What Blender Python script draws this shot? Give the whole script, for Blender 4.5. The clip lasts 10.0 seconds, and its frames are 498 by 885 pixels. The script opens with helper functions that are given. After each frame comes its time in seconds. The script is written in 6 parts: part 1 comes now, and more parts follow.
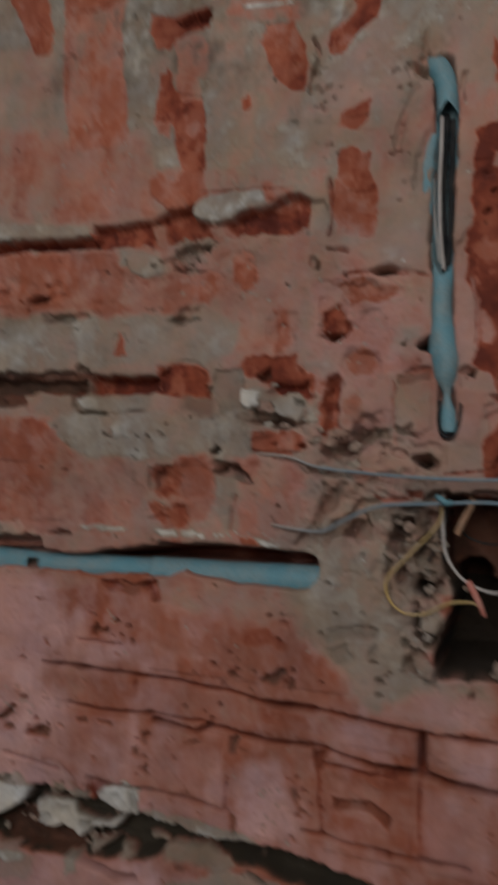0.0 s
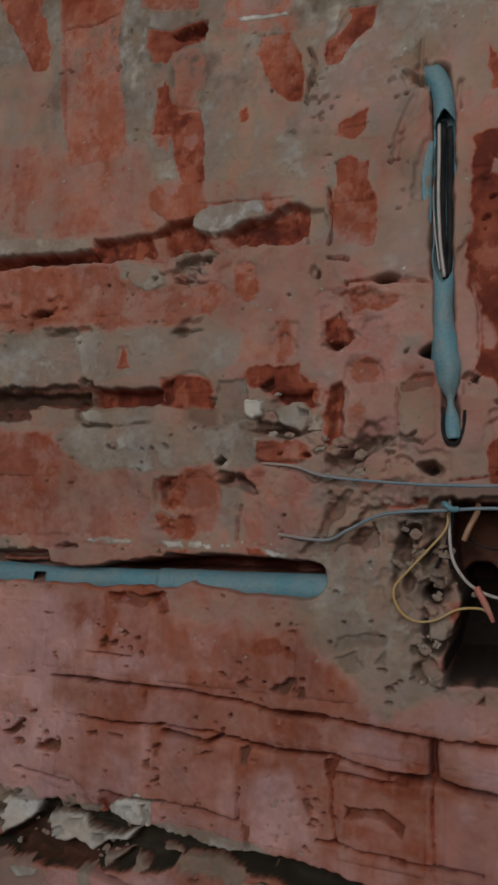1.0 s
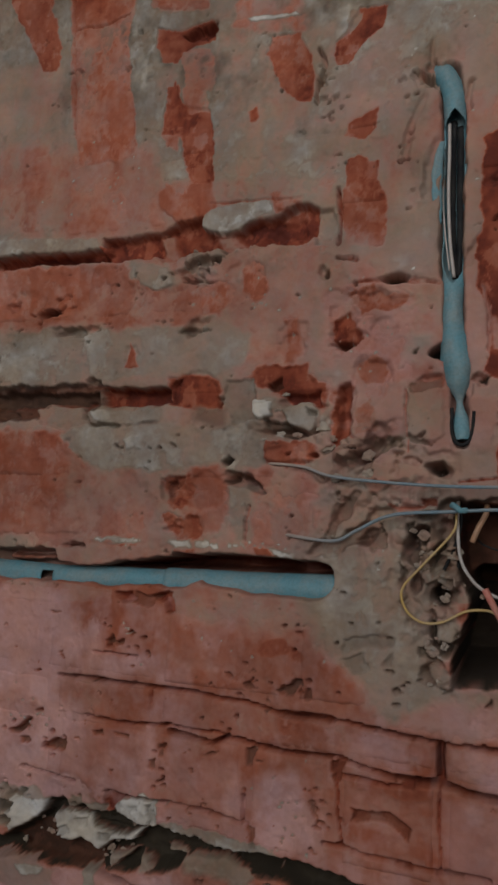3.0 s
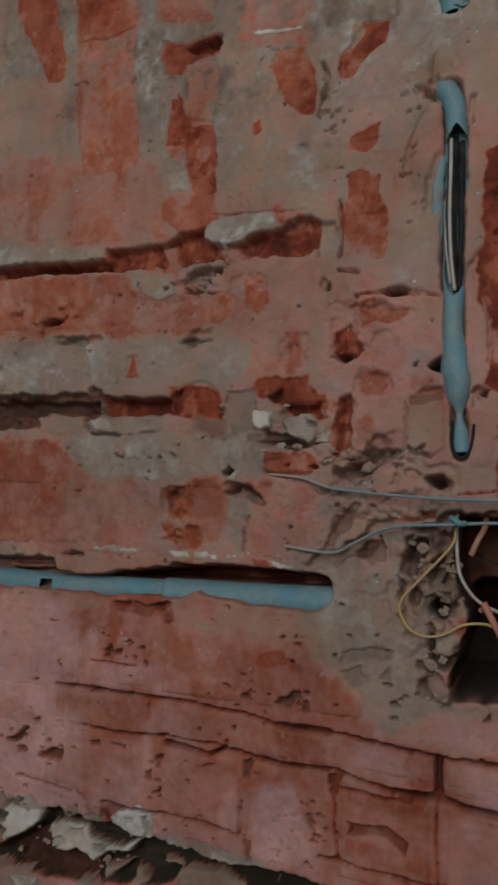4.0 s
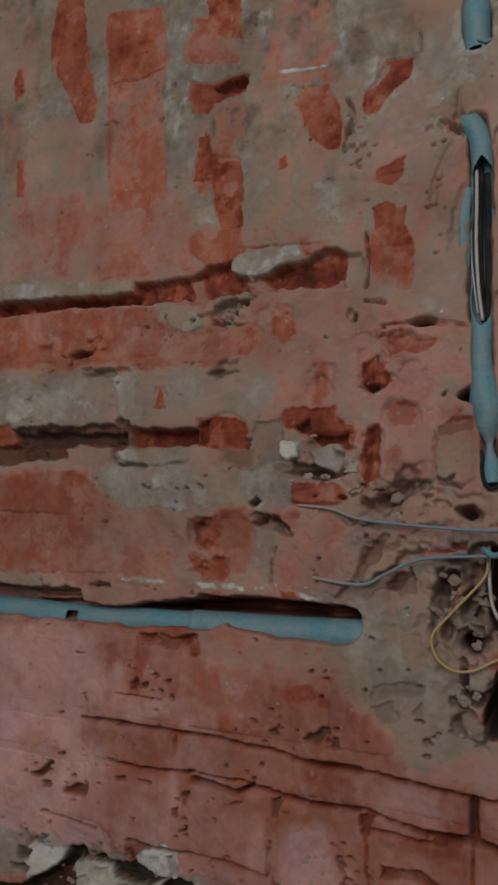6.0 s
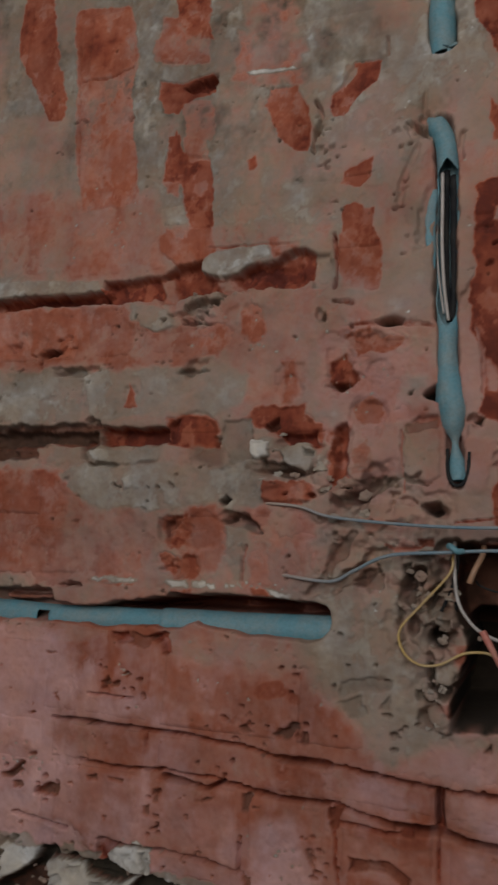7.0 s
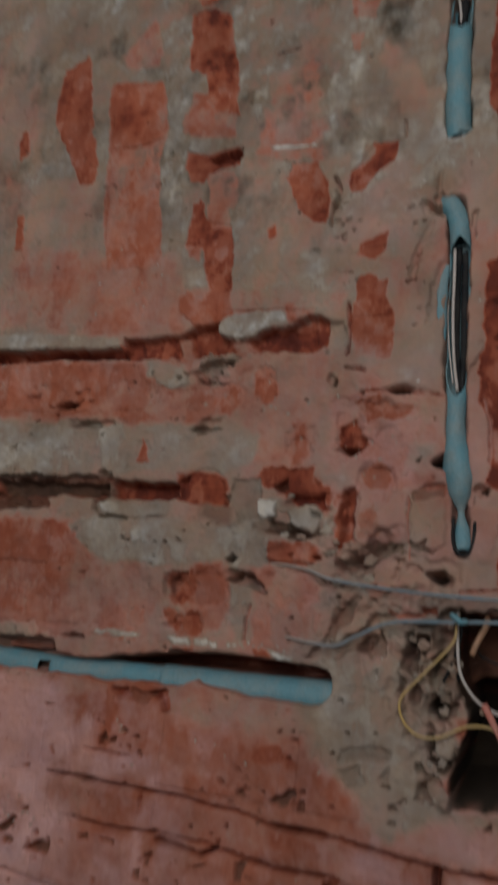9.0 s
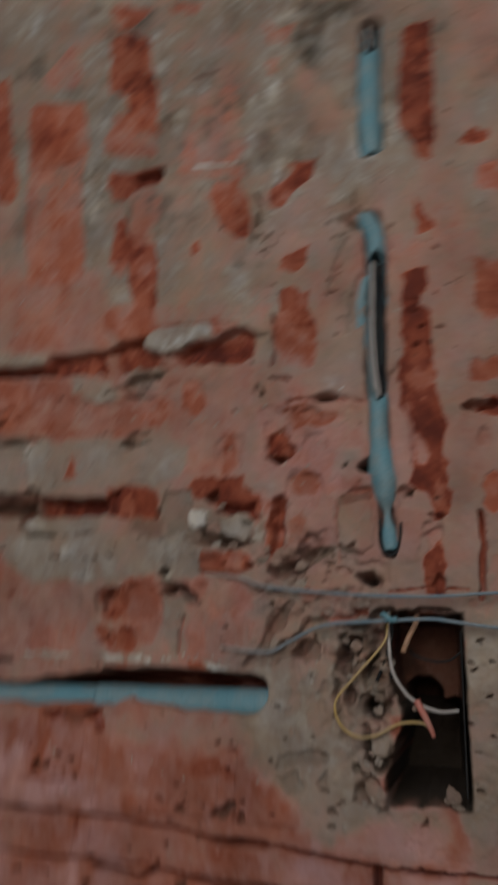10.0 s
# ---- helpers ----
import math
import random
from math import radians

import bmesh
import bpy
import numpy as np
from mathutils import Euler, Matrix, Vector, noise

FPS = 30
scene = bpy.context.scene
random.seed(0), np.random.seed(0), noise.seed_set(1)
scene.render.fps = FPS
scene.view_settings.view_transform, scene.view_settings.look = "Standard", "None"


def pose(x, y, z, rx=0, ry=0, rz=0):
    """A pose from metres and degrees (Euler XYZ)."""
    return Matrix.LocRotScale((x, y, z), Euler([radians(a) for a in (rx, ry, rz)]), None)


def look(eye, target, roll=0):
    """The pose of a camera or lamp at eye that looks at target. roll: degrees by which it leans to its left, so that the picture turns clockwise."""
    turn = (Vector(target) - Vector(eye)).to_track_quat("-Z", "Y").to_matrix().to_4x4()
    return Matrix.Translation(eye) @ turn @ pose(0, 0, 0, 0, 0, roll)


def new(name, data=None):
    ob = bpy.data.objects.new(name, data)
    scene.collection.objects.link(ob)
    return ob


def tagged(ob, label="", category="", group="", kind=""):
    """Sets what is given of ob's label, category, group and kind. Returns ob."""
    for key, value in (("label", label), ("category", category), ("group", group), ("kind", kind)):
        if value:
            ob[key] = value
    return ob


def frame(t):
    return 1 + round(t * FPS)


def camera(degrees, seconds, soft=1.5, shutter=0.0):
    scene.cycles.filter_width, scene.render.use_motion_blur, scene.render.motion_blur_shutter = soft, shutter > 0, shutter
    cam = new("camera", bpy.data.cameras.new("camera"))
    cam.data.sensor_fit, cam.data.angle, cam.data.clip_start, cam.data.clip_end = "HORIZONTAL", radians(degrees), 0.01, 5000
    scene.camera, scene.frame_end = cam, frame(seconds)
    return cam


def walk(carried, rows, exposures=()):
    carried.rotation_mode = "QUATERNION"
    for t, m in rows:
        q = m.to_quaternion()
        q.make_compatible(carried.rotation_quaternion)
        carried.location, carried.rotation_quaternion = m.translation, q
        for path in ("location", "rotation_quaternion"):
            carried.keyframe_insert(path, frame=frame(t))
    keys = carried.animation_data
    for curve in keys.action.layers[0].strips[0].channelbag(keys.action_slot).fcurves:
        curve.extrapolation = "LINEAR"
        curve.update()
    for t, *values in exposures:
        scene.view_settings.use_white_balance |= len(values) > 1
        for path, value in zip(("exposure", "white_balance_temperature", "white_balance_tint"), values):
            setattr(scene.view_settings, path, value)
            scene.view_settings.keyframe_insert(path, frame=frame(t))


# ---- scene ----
cam = camera(38.6, 10.0, soft=2.8, shutter=0.9)
PATH = [
    (0, (0.2073, -0.5961, 1.1298), (-0.4520, 1.2775, 1.3643), 3.58),
    (0.2, (0.2082, -0.5971, 1.1304), (-0.3987, 1.3005, 1.3185), 3.78),
    (0.5, (0.2095, -0.5986, 1.1314), (-0.4308, 1.2819, 1.3632), 2.60),
    (1, (0.2050, -0.5990, 1.1340), (-0.4582, 1.2715, 1.3821), 2.40),
    (1.5, (0.2037, -0.5982, 1.1328), (-0.4690, 1.2697, 1.3748), 2.41),
    (2, (0.2034, -0.5965, 1.1334), (-0.4772, 1.2704, 1.3601), 2.62),
    (2.2, (0.2035, -0.5968, 1.1333), (-0.4737, 1.2707, 1.3646), 2.71),
    (3.3, (0.2041, -0.5986, 1.1324), (-0.4784, 1.2637, 1.3903), 2.85),
    (3.5, (0.2042, -0.5989, 1.1323), (-0.4486, 1.2734, 1.3936), 3.17),
    (4, (0.2055, -0.5987, 1.1349), (-0.4803, 1.2599, 1.4090), 3.37),
    (4.5, (0.2033, -0.5963, 1.1342), (-0.5336, 1.2465, 1.3819), 4.07),
    (5, (0.2036, -0.5970, 1.1364), (-0.5502, 1.2332, 1.4227), 3.73),
    (5.1, (0.2042, -0.5981, 1.1361), (-0.5633, 1.2205, 1.4543), 3.62),
    (5.2, (0.2048, -0.5993, 1.1358), (-0.5974, 1.1955, 1.5034), 3.63),
    (6.3, (0.1999, -0.5977, 1.1333), (-0.5264, 1.2338, 1.4768), 3.39),
    (6.5, (0.2050, -0.5947, 1.1347), (-0.5198, 1.2401, 1.4636), 3.16),
    (7, (0.2084, -0.6010, 1.1338), (-0.4756, 1.2442, 1.4910), 3.05),
    (7.5, (0.2148, -0.6039, 1.1335), (-0.4240, 1.2667, 1.4382), 3.31),
    (8, (0.2159, -0.6076, 1.1337), (-0.3810, 1.2775, 1.4338), 3.09),
    (8.5, (0.2187, -0.6108, 1.1340), (-0.3534, 1.2740, 1.4805), 3.20),
    (8.6, (0.2180, -0.6109, 1.1352), (-0.3517, 1.2714, 1.4911), 3.28),
    (8.7, (0.2173, -0.6111, 1.1363), (-0.4050, 1.2477, 1.5540), 3.80),
    (8.8, (0.2166, -0.6112, 1.1375), (-0.5036, 1.1940, 1.6093), 5.49),
    (8.9, (0.2148, -0.6114, 1.1382), (-0.4750, 1.2035, 1.6187), 5.26),
    (9, (0.2130, -0.6116, 1.1390), (-0.4989, 1.1904, 1.6348), 5.80),
    (9.2, (0.2175, -0.6106, 1.1371), (-0.4905, 1.1690, 1.7145), 6.31),
    (9.5, (0.2242, -0.6092, 1.1342), (-0.3796, 1.2143, 1.6913), 6.64),
    (9.8, (0.2206, -0.6092, 1.1271), (-0.3767, 1.2344, 1.6270), 6.68),
    (10, (0.2182, -0.6092, 1.1223), (-0.3147, 1.2274, 1.7078), 2.50),
]
walk(cam, [(t, look(eye, target, roll)) for t, eye, target, roll in PATH])

# ---- light ----
world = bpy.data.worlds.new("sky")
scene.world = world
world.use_nodes = True
wn = world.node_tree
sky = wn.nodes.new("ShaderNodeTexSky")
sky.sky_type = "NISHITA"
sky.sun_disc = False
sky.sun_elevation, sky.sun_rotation = radians(38), radians(150)
wn.links.new(sky.outputs["Color"], wn.nodes["Background"].inputs["Color"])
wn.nodes["Background"].inputs["Strength"].default_value = 0.12

WINDOW = (-0.62, 0.78, 1.22, 2.54)      # x0, x1, z0, z1 of the unseen opening added behind the camera
# assumed light source, its place tuned to the wall's brightness
lamp = bpy.data.lights.new("unseen_window_light", "AREA")
lamp.shape, lamp.size, lamp.size_y = "RECTANGLE", WINDOW[1] - WINDOW[0], WINDOW[3] - WINDOW[2]
lamp.energy, lamp.color = 21.0, (1.0, 0.99, 0.955)
lamp_ob = new("unseen_window_light", lamp)
lamp_ob.matrix_world = look(((WINDOW[0] + WINDOW[1]) / 2, -1.88, (WINDOW[2] + WINDOW[3]) / 2), ((WINDOW[0] + WINDOW[1]) / 2, 0, (WINDOW[2] + WINDOW[3]) / 2))


# ---- materials ----
def nodes_of(name):
    m = bpy.data.materials.new(name)
    m.use_nodes = True
    nt = m.node_tree
    return m, nt, nt.nodes["Principled BSDF"]


def noise_node(nt, scale, detail=6.0, rough=0.6, coords=None):
    n = nt.nodes.new("ShaderNodeTexNoise")
    n.inputs["Scale"].default_value, n.inputs["Detail"].default_value, n.inputs["Roughness"].default_value = scale, detail, rough
    if coords is not None:
        nt.links.new(coords, n.inputs["Vector"])
    return n.outputs["Fac"]


def math_node(nt, op, a, b, c=None):
    n = nt.nodes.new("ShaderNodeMath")
    n.operation = op
    for i, v in enumerate((a, b, c)):
        if v is None:
            continue
        if isinstance(v, (int, float)):
            n.inputs[i].default_value = v
        else:
            nt.links.new(v, n.inputs[i])
    return n.outputs[0]


def ramp_node(nt, fac, stops):
    n = nt.nodes.new("ShaderNodeValToRGB")
    e = n.color_ramp.elements
    while len(e) < len(stops):
        e.new(0.5)
    for el, (p, c) in zip(e, stops):
        el.position, el.color = p, (*c, 1)
    nt.links.new(fac, n.inputs["Fac"])
    return n.outputs["Color"]


def mix_node(nt, fac, a, b, mode="MIX"):
    n = nt.nodes.new("ShaderNodeMix")
    n.data_type, n.blend_type = "RGBA", mode
    for socket, v in ((n.inputs[0], fac), (n.inputs[6], a), (n.inputs[7], b)):
        if isinstance(v, (int, float)):
            socket.default_value = v
        elif isinstance(v, tuple):
            socket.default_value = (*v, 1)
        else:
            nt.links.new(v, socket)
    return n.outputs[2]


def bump_node(nt, bsdf, height, strength, distance):
    b = nt.nodes.new("ShaderNodeBump")
    b.inputs["Strength"].default_value, b.inputs["Distance"].default_value = strength, distance
    nt.links.new(height, b.inputs["Height"])
    nt.links.new(b.outputs["Normal"], bsdf.inputs["Normal"])


def masonry(name, stops, grain, pits):
    """Fired clay and lime mortar; the attribute lime says how much mortar lies on the face (0 clean clay, 1 grey mortar)."""
    m, nt, bsdf = nodes_of(name)
    geo = nt.nodes.new("ShaderNodeNewGeometry").outputs["Position"]
    at = nt.nodes.new("ShaderNodeAttribute")
    at.attribute_name = "lime"
    fine = noise_node(nt, 420, 3, 0.6, geo)
    mid = noise_node(nt, 75, 5, 0.62, geo)
    wide = noise_node(nt, 14, 4, 0.6, geo)
    v = math_node(nt, "MULTIPLY_ADD", mid, 0.20, at.outputs["Fac"])
    v = math_node(nt, "MULTIPLY_ADD", fine, 0.06, v)
    v = math_node(nt, "ADD", v, -0.03)
    v = math_node(nt, "DIVIDE", v, 1.5)
    col = ramp_node(nt, v, stops)
    # pale brick dust above 0; below 0 dirt and shade painted into the colour
    dust_shade = nt.nodes.new("ShaderNodeAttribute")
    dust_shade.attribute_name = "dust_shade"
    loose = math_node(nt, "MULTIPLY_ADD", math_node(nt, "SUBTRACT", mid, 0.5), 0.9, 1.0)
    dusty = math_node(nt, "MULTIPLY", dust_shade.outputs["Fac"], loose)
    dusty = math_node(nt, "MINIMUM", math_node(nt, "MAXIMUM", dusty, 0.0), 1.0)
    col = mix_node(nt, dusty, col, (0.530, 0.312, 0.300))
    dirt_shade = math_node(nt, "MINIMUM", math_node(nt, "MAXIMUM", math_node(nt, "MULTIPLY", dust_shade.outputs["Fac"], -1.0), 0.0), 1.0)
    col = mix_node(nt, dirt_shade, col, (0.042, 0.034, 0.024))
    # wide staining and fine speckle
    stain = ramp_node(nt, wide, [(0.30, (0.74, 0.72, 0.70)), (0.62, (1.06, 1.05, 1.04))])
    col = mix_node(nt, 1.0, col, stain, "MULTIPLY")
    hue = ramp_node(nt, noise_node(nt, 22, 5, 0.65, geo), [(0.36, (1.05, 0.98, 0.90)), (0.64, (0.98, 1.0, 1.06))])
    col = mix_node(nt, 1.0, col, hue, "MULTIPLY")
    speck = ramp_node(nt, noise_node(nt, 260, 4, 0.7, geo), [(0.28, (0.50, 0.46, 0.43)), (0.40, (1, 1, 1)), (0.60, (1, 1, 1)), (0.70, (1.6, 1.57, 1.53))])
    col = mix_node(nt, pits, col, speck, "MULTIPLY")
    info = nt.nodes.new("ShaderNodeObjectInfo").outputs["Random"]
    shade = ramp_node(nt, info, [(0.0, (0.86, 0.84, 0.84)), (1.0, (1.08, 1.1, 1.1))])
    col = mix_node(nt, 1.0, col, shade, "MULTIPLY")
    nt.links.new(col, bsdf.inputs["Base Color"])
    bsdf.inputs["Roughness"].default_value = 0.92
    bsdf.inputs["Specular IOR Level"].default_value = 0.25
    h = math_node(nt, "MULTIPLY_ADD", fine, 0.12, mid)
    h = math_node(nt, "MULTIPLY_ADD", noise_node(nt, 190, 4, 0.6, geo), 0.6, h)
    bump_node(nt, bsdf, h, grain, 0.004)
    return m


STOPS = [(0.0, (0.120, 0.027, 0.018)), (0.06, (0.180, 0.040, 0.023)), (0.13, (0.262, 0.066, 0.036)), (0.24, (0.330, 0.106, 0.064)), (0.36, (0.372, 0.164, 0.124)),
         (0.46, (0.388, 0.219, 0.177)), (0.57, (0.354, 0.243, 0.196)), (0.68, (0.302, 0.241, 0.197)), (0.80, (0.372, 0.340, 0.300)), (1.0, (0.66, 0.65, 0.62))]
MORTAR = masonry("lime_mortar", STOPS, 0.17, 0.14)
CLAY = masonry("fired_clay", STOPS, 0.15, 0.12)


def plain(name, base, dirt, scale, rough, bump=0.2, mix=(0.35, 0.7), metal=0.0):
    m, nt, bsdf = nodes_of(name)
    co = nt.nodes.new("ShaderNodeTexCoord").outputs["Object"]
    fac = ramp_node(nt, noise_node(nt, scale, 6, 0.65, co), [(mix[0], (0, 0, 0)), (mix[1], (1, 1, 1))])
    col = mix_node(nt, fac, base, dirt)
    col = mix_node(nt, 0.5, col, ramp_node(nt, noise_node(nt, scale * 9, 3, 0.6, co), [(0.3, (0.7, 0.7, 0.7)), (0.6, (1.05, 1.05, 1.05))]), "MULTIPLY")
    nt.links.new(col, bsdf.inputs["Base Color"])
    bsdf.inputs["Roughness"].default_value, bsdf.inputs["Metallic"].default_value = rough, metal
    bump_node(nt, bsdf, noise_node(nt, scale * 4, 5, 0.65, co), bump, 0.002)
    return m


TEAL = plain("teal_plastic", (0.105, 0.255, 0.315), (0.240, 0.270, 0.265), 45, 0.6, 0.5, (0.40, 0.80))
BLUE_WIRE = plain("blue_grey_insulation", (0.105, 0.200, 0.275), (0.225, 0.235, 0.240), 60, 0.5, 0.1)
wnt, wb = BLUE_WIRE.node_tree, BLUE_WIRE.node_tree.nodes["Principled BSDF"]
clean = wb.inputs["Base Color"].links[0].from_socket
along = wnt.nodes.new("ShaderNodeSeparateXYZ")
wnt.links.new(wnt.nodes.new("ShaderNodeTexCoord").outputs["Object"], along.inputs[0])
dust = ramp_node(wnt, along.outputs["X"], [(0.01, (1, 1, 1)), (0.10, (0, 0, 0))])
wnt.links.new(mix_node(wnt, dust, clean, (0.36, 0.28, 0.24)), wb.inputs["Base Color"])   # mortar dust on the wall end
YELLOW_WIRE = plain("yellow_insulation", (0.500, 0.330, 0.105), (0.420, 0.310, 0.180), 60, 0.5, 0.1)
WHITE_WIRE = plain("white_insulation", (0.500, 0.460, 0.440), (0.380, 0.330, 0.310), 60, 0.5, 0.1)
BLACK_WIRE = plain("black_insulation", (0.012, 0.013, 0.016), (0.035, 0.033, 0.032), 60, 0.7, 0.1)
BLACK_WIRE.node_tree.nodes["Principled BSDF"].inputs["Specular IOR Level"].default_value = 0.12
RED_TAPE = plain("red_tape", (0.480, 0.125, 0.095), (0.500, 0.240, 0.190), 80, 0.55, 0.2)
TAN_WIRE = plain("orange_insulation", (0.430, 0.210, 0.110), (0.36, 0.24, 0.17), 60, 0.55, 0.1)
# room surfaces out of view, kept dark to limit bounce into recesses
PLASTER = plain("dark_plaster", (0.26, 0.19, 0.15), (0.20, 0.13, 0.10), 3, 0.9, 0.3)
CONCRETE = plain("concrete", (0.26, 0.24, 0.22), (0.20, 0.18, 0.165), 4, 0.9, 0.4)
FRAME_PAINT = plain("window_paint", (0.66, 0.65, 0.62), (0.5, 0.48, 0.45), 9, 0.5, 0.1)
glass, gnt, gb = nodes_of("window_glass")
gb.inputs["Base Color"].default_value = (0.95, 0.98, 0.97, 1)
gb.inputs["Transmission Weight"].default_value, gb.inputs["Roughness"].default_value, gb.inputs["IOR"].default_value = 1.0, 0.02, 1.45


# ---- mesh helpers ----
def link_mesh(name, verts, faces, material, parent=None, smooth=True, label=""):
    me = bpy.data.meshes.new(name)
    me.from_pydata(verts, [], faces)
    me.materials.append(material)
    me.polygons.foreach_set("use_smooth", np.full(len(me.polygons), smooth))
    me.update()
    ob = new(name, me)
    ob.parent = parent
    if label:
        ob["label"] = label
    return ob


def boxes(name, spans, material, parent=None):
    """Axis-aligned blocks (x0, x1, y0, y1, z0, z1) in one mesh with slightly eased edges."""
    bm = bmesh.new()
    for x0, x1, y0, y1, z0, z1 in spans:
        made = bmesh.ops.create_cube(bm, size=1)["verts"]
        for v in made:
            v.co = Vector((x0 + (v.co.x + 0.5) * (x1 - x0), y0 + (v.co.y + 0.5) * (y1 - y0), z0 + (v.co.z + 0.5) * (z1 - z0)))
    me = bpy.data.meshes.new(name)
    bm.to_mesh(me)
    bm.free()
    me.materials.append(material)
    ob = new(name, me)
    ob.parent = parent
    return ob


def lattice_noise(u, v, scale, seed):
    """Smooth value noise in -1..1 over arrays of metres; scale is the size of a cell."""
    x, y = u / scale + 1000.0, v / scale + 1000.0
    i, j = np.floor(x).astype(np.int64), np.floor(y).astype(np.int64)
    fx, fy = x - i, y - j
    fx, fy = fx * fx * fx * (fx * (fx * 6 - 15) + 10), fy * fy * fy * (fy * (fy * 6 - 15) + 10)

    def h(a, b):
        k = (a * 374761393 + b * 668265263 + seed * 974634777) & 0x7FFFFFFF
        k = ((k ^ (k >> 13)) * 1274126177) & 0x7FFFFFFF
        return ((k ^ (k >> 16)) & 0xFFFF) / 32767.5 - 1.0
    return (h(i, j) * (1 - fx) + h(i + 1, j) * fx) * (1 - fy) + (h(i, j + 1) * (1 - fx) + h(i + 1, j + 1) * fx) * fy


def rough_noise(u, v, scale, seed, octaves=4, gain=0.55):
    s, a, tot = 0.0, 1.0, 0.0
    for k in range(octaves):
        s = s + a * lattice_noise(u, v, scale / 2 ** k, seed + 17 * k)
        tot += a
        a *= gain
    return s / tot


# ---- the brick face: two fields over the wall plane, x along it and z up ----
STEP = 0.00125
U0, U1, Z0, Z1 = -0.510, 0.345, 0.750, 1.990
us, zs = np.arange(U0, U1 + STEP / 2, STEP), np.arange(Z0, Z1 + STEP / 2, STEP)
UU, ZZ = np.meshgrid(us, zs)
LIME = 0.80 + 0.14 * rough_noise(UU, ZZ, 0.06, 3) + 0.12 * rough_noise(UU * 2.5, ZZ * 0.6, 0.04, 9)       # how much mortar covers the face
LIME[ZZ < 1.085] = 0.38 + 0.08 * rough_noise(UU, ZZ, 0.06, 5)[ZZ < 1.085]
CUT = np.zeros_like(UU)                                  # depth behind the face, metres
DUST_SHADE = np.zeros_like(UU)                                 # brick dust above 0, dirt and painted shade below


def window_of(u, z, reach):
    a, b = np.searchsorted(us, (u - reach, u + reach))
    c, d = np.searchsorted(zs, (z - reach, z + reach))
    return slice(c, d), slice(a, b)


SEED = [100]


def patch(u, z, w, h, rot, soft, power, ragged=0.27, octaves=4):
    """An uneven patch of w by h metres, turned by rot degrees: its window and its weight 0..1 there."""
    SEED[0] += 7
    win = window_of(u, z, 0.85 * max(w, h) * (1 + soft) + 0.01)
    x, y = UU[win], ZZ[win]
    small = min(w, h)
    ax = small * ragged + 0.0008
    x2 = x + ax * rough_noise(x, y, max(small * 0.55, 0.006 if octaves > 2 else 0.011), SEED[0], octaves, 0.65) - u
    y2 = y + ax * rough_noise(x, y, max(small * 0.55, 0.006 if octaves > 2 else 0.011), SEED[0] + 3, octaves, 0.65) - z
    c, s = math.cos(radians(rot)), math.sin(radians(rot))
    p, q = np.abs(c * x2 + s * y2) / (w / 2), np.abs(-s * x2 + c * y2) / (h / 2)
    r = (p ** power + q ** power) ** (1 / power)
    k = np.clip((1 + soft - r) / (2 * soft), 0, 1)
    return win, k * k * (3 - 2 * k)


def bare(u, z, w, h, rot=0, value=0.1, soft=0.16, power=2.5, rise=0.0):
    """Brick that shows through the mortar."""
    win, k = patch(u, z, w, h, rot, soft, power)
    inner = value + 0.13 * rough_noise(UU[win], ZZ[win], max(0.4 * min(w, h), 0.008), SEED[0] + 4, 4, 0.65)
    LIME[win] = LIME[win] * (1 - k) + inner * k
    DUST_SHADE[win] *= 1 - 0.8 * k
    CUT[win] += k * (0.0026 - rise)


def coat(u, z, w, h, rot=0, value=0.9, lift=0.0, soft=0.2, power=2.2, rough=0.0):
    """Mortar smeared on; lift in millimetres, negative stands proud."""
    win, k = patch(u, z, w, h, rot, soft, power)
    LIME[win] = LIME[win] * (1 - k) + value * k
    DUST_SHADE[win] *= 1 - k
    CUT[win] += k * lift / 1000
    if rough:
        lump = np.abs(rough_noise(UU[win], ZZ[win], 0.026, SEED[0], 4, 0.55))
        CUT[win] += 0.7 * k * rough * (1.6 - 5.0 * lump)


def dent(u, z, w, h, rot=0, depth=0.01, soft=0.3):
    win, k = patch(u, z, w * 1.1, h * 1.1, rot, soft, 2.0, 0.36, 2)
    k = k * (0.85 + 0.3 * rough_noise(UU[win], ZZ[win], 0.014, SEED[0] + 2, 3))
    CUT[win] = np.maximum(CUT[win], CUT[win] * (1 - k) + k * depth * 1.25)
    LIME[win] -= 0.08 * k
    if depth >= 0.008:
        DUST_SHADE[win] = DUST_SHADE[win] * (1 - k) - 0.35 * k * k        # soil and painted shade in the deeper dents


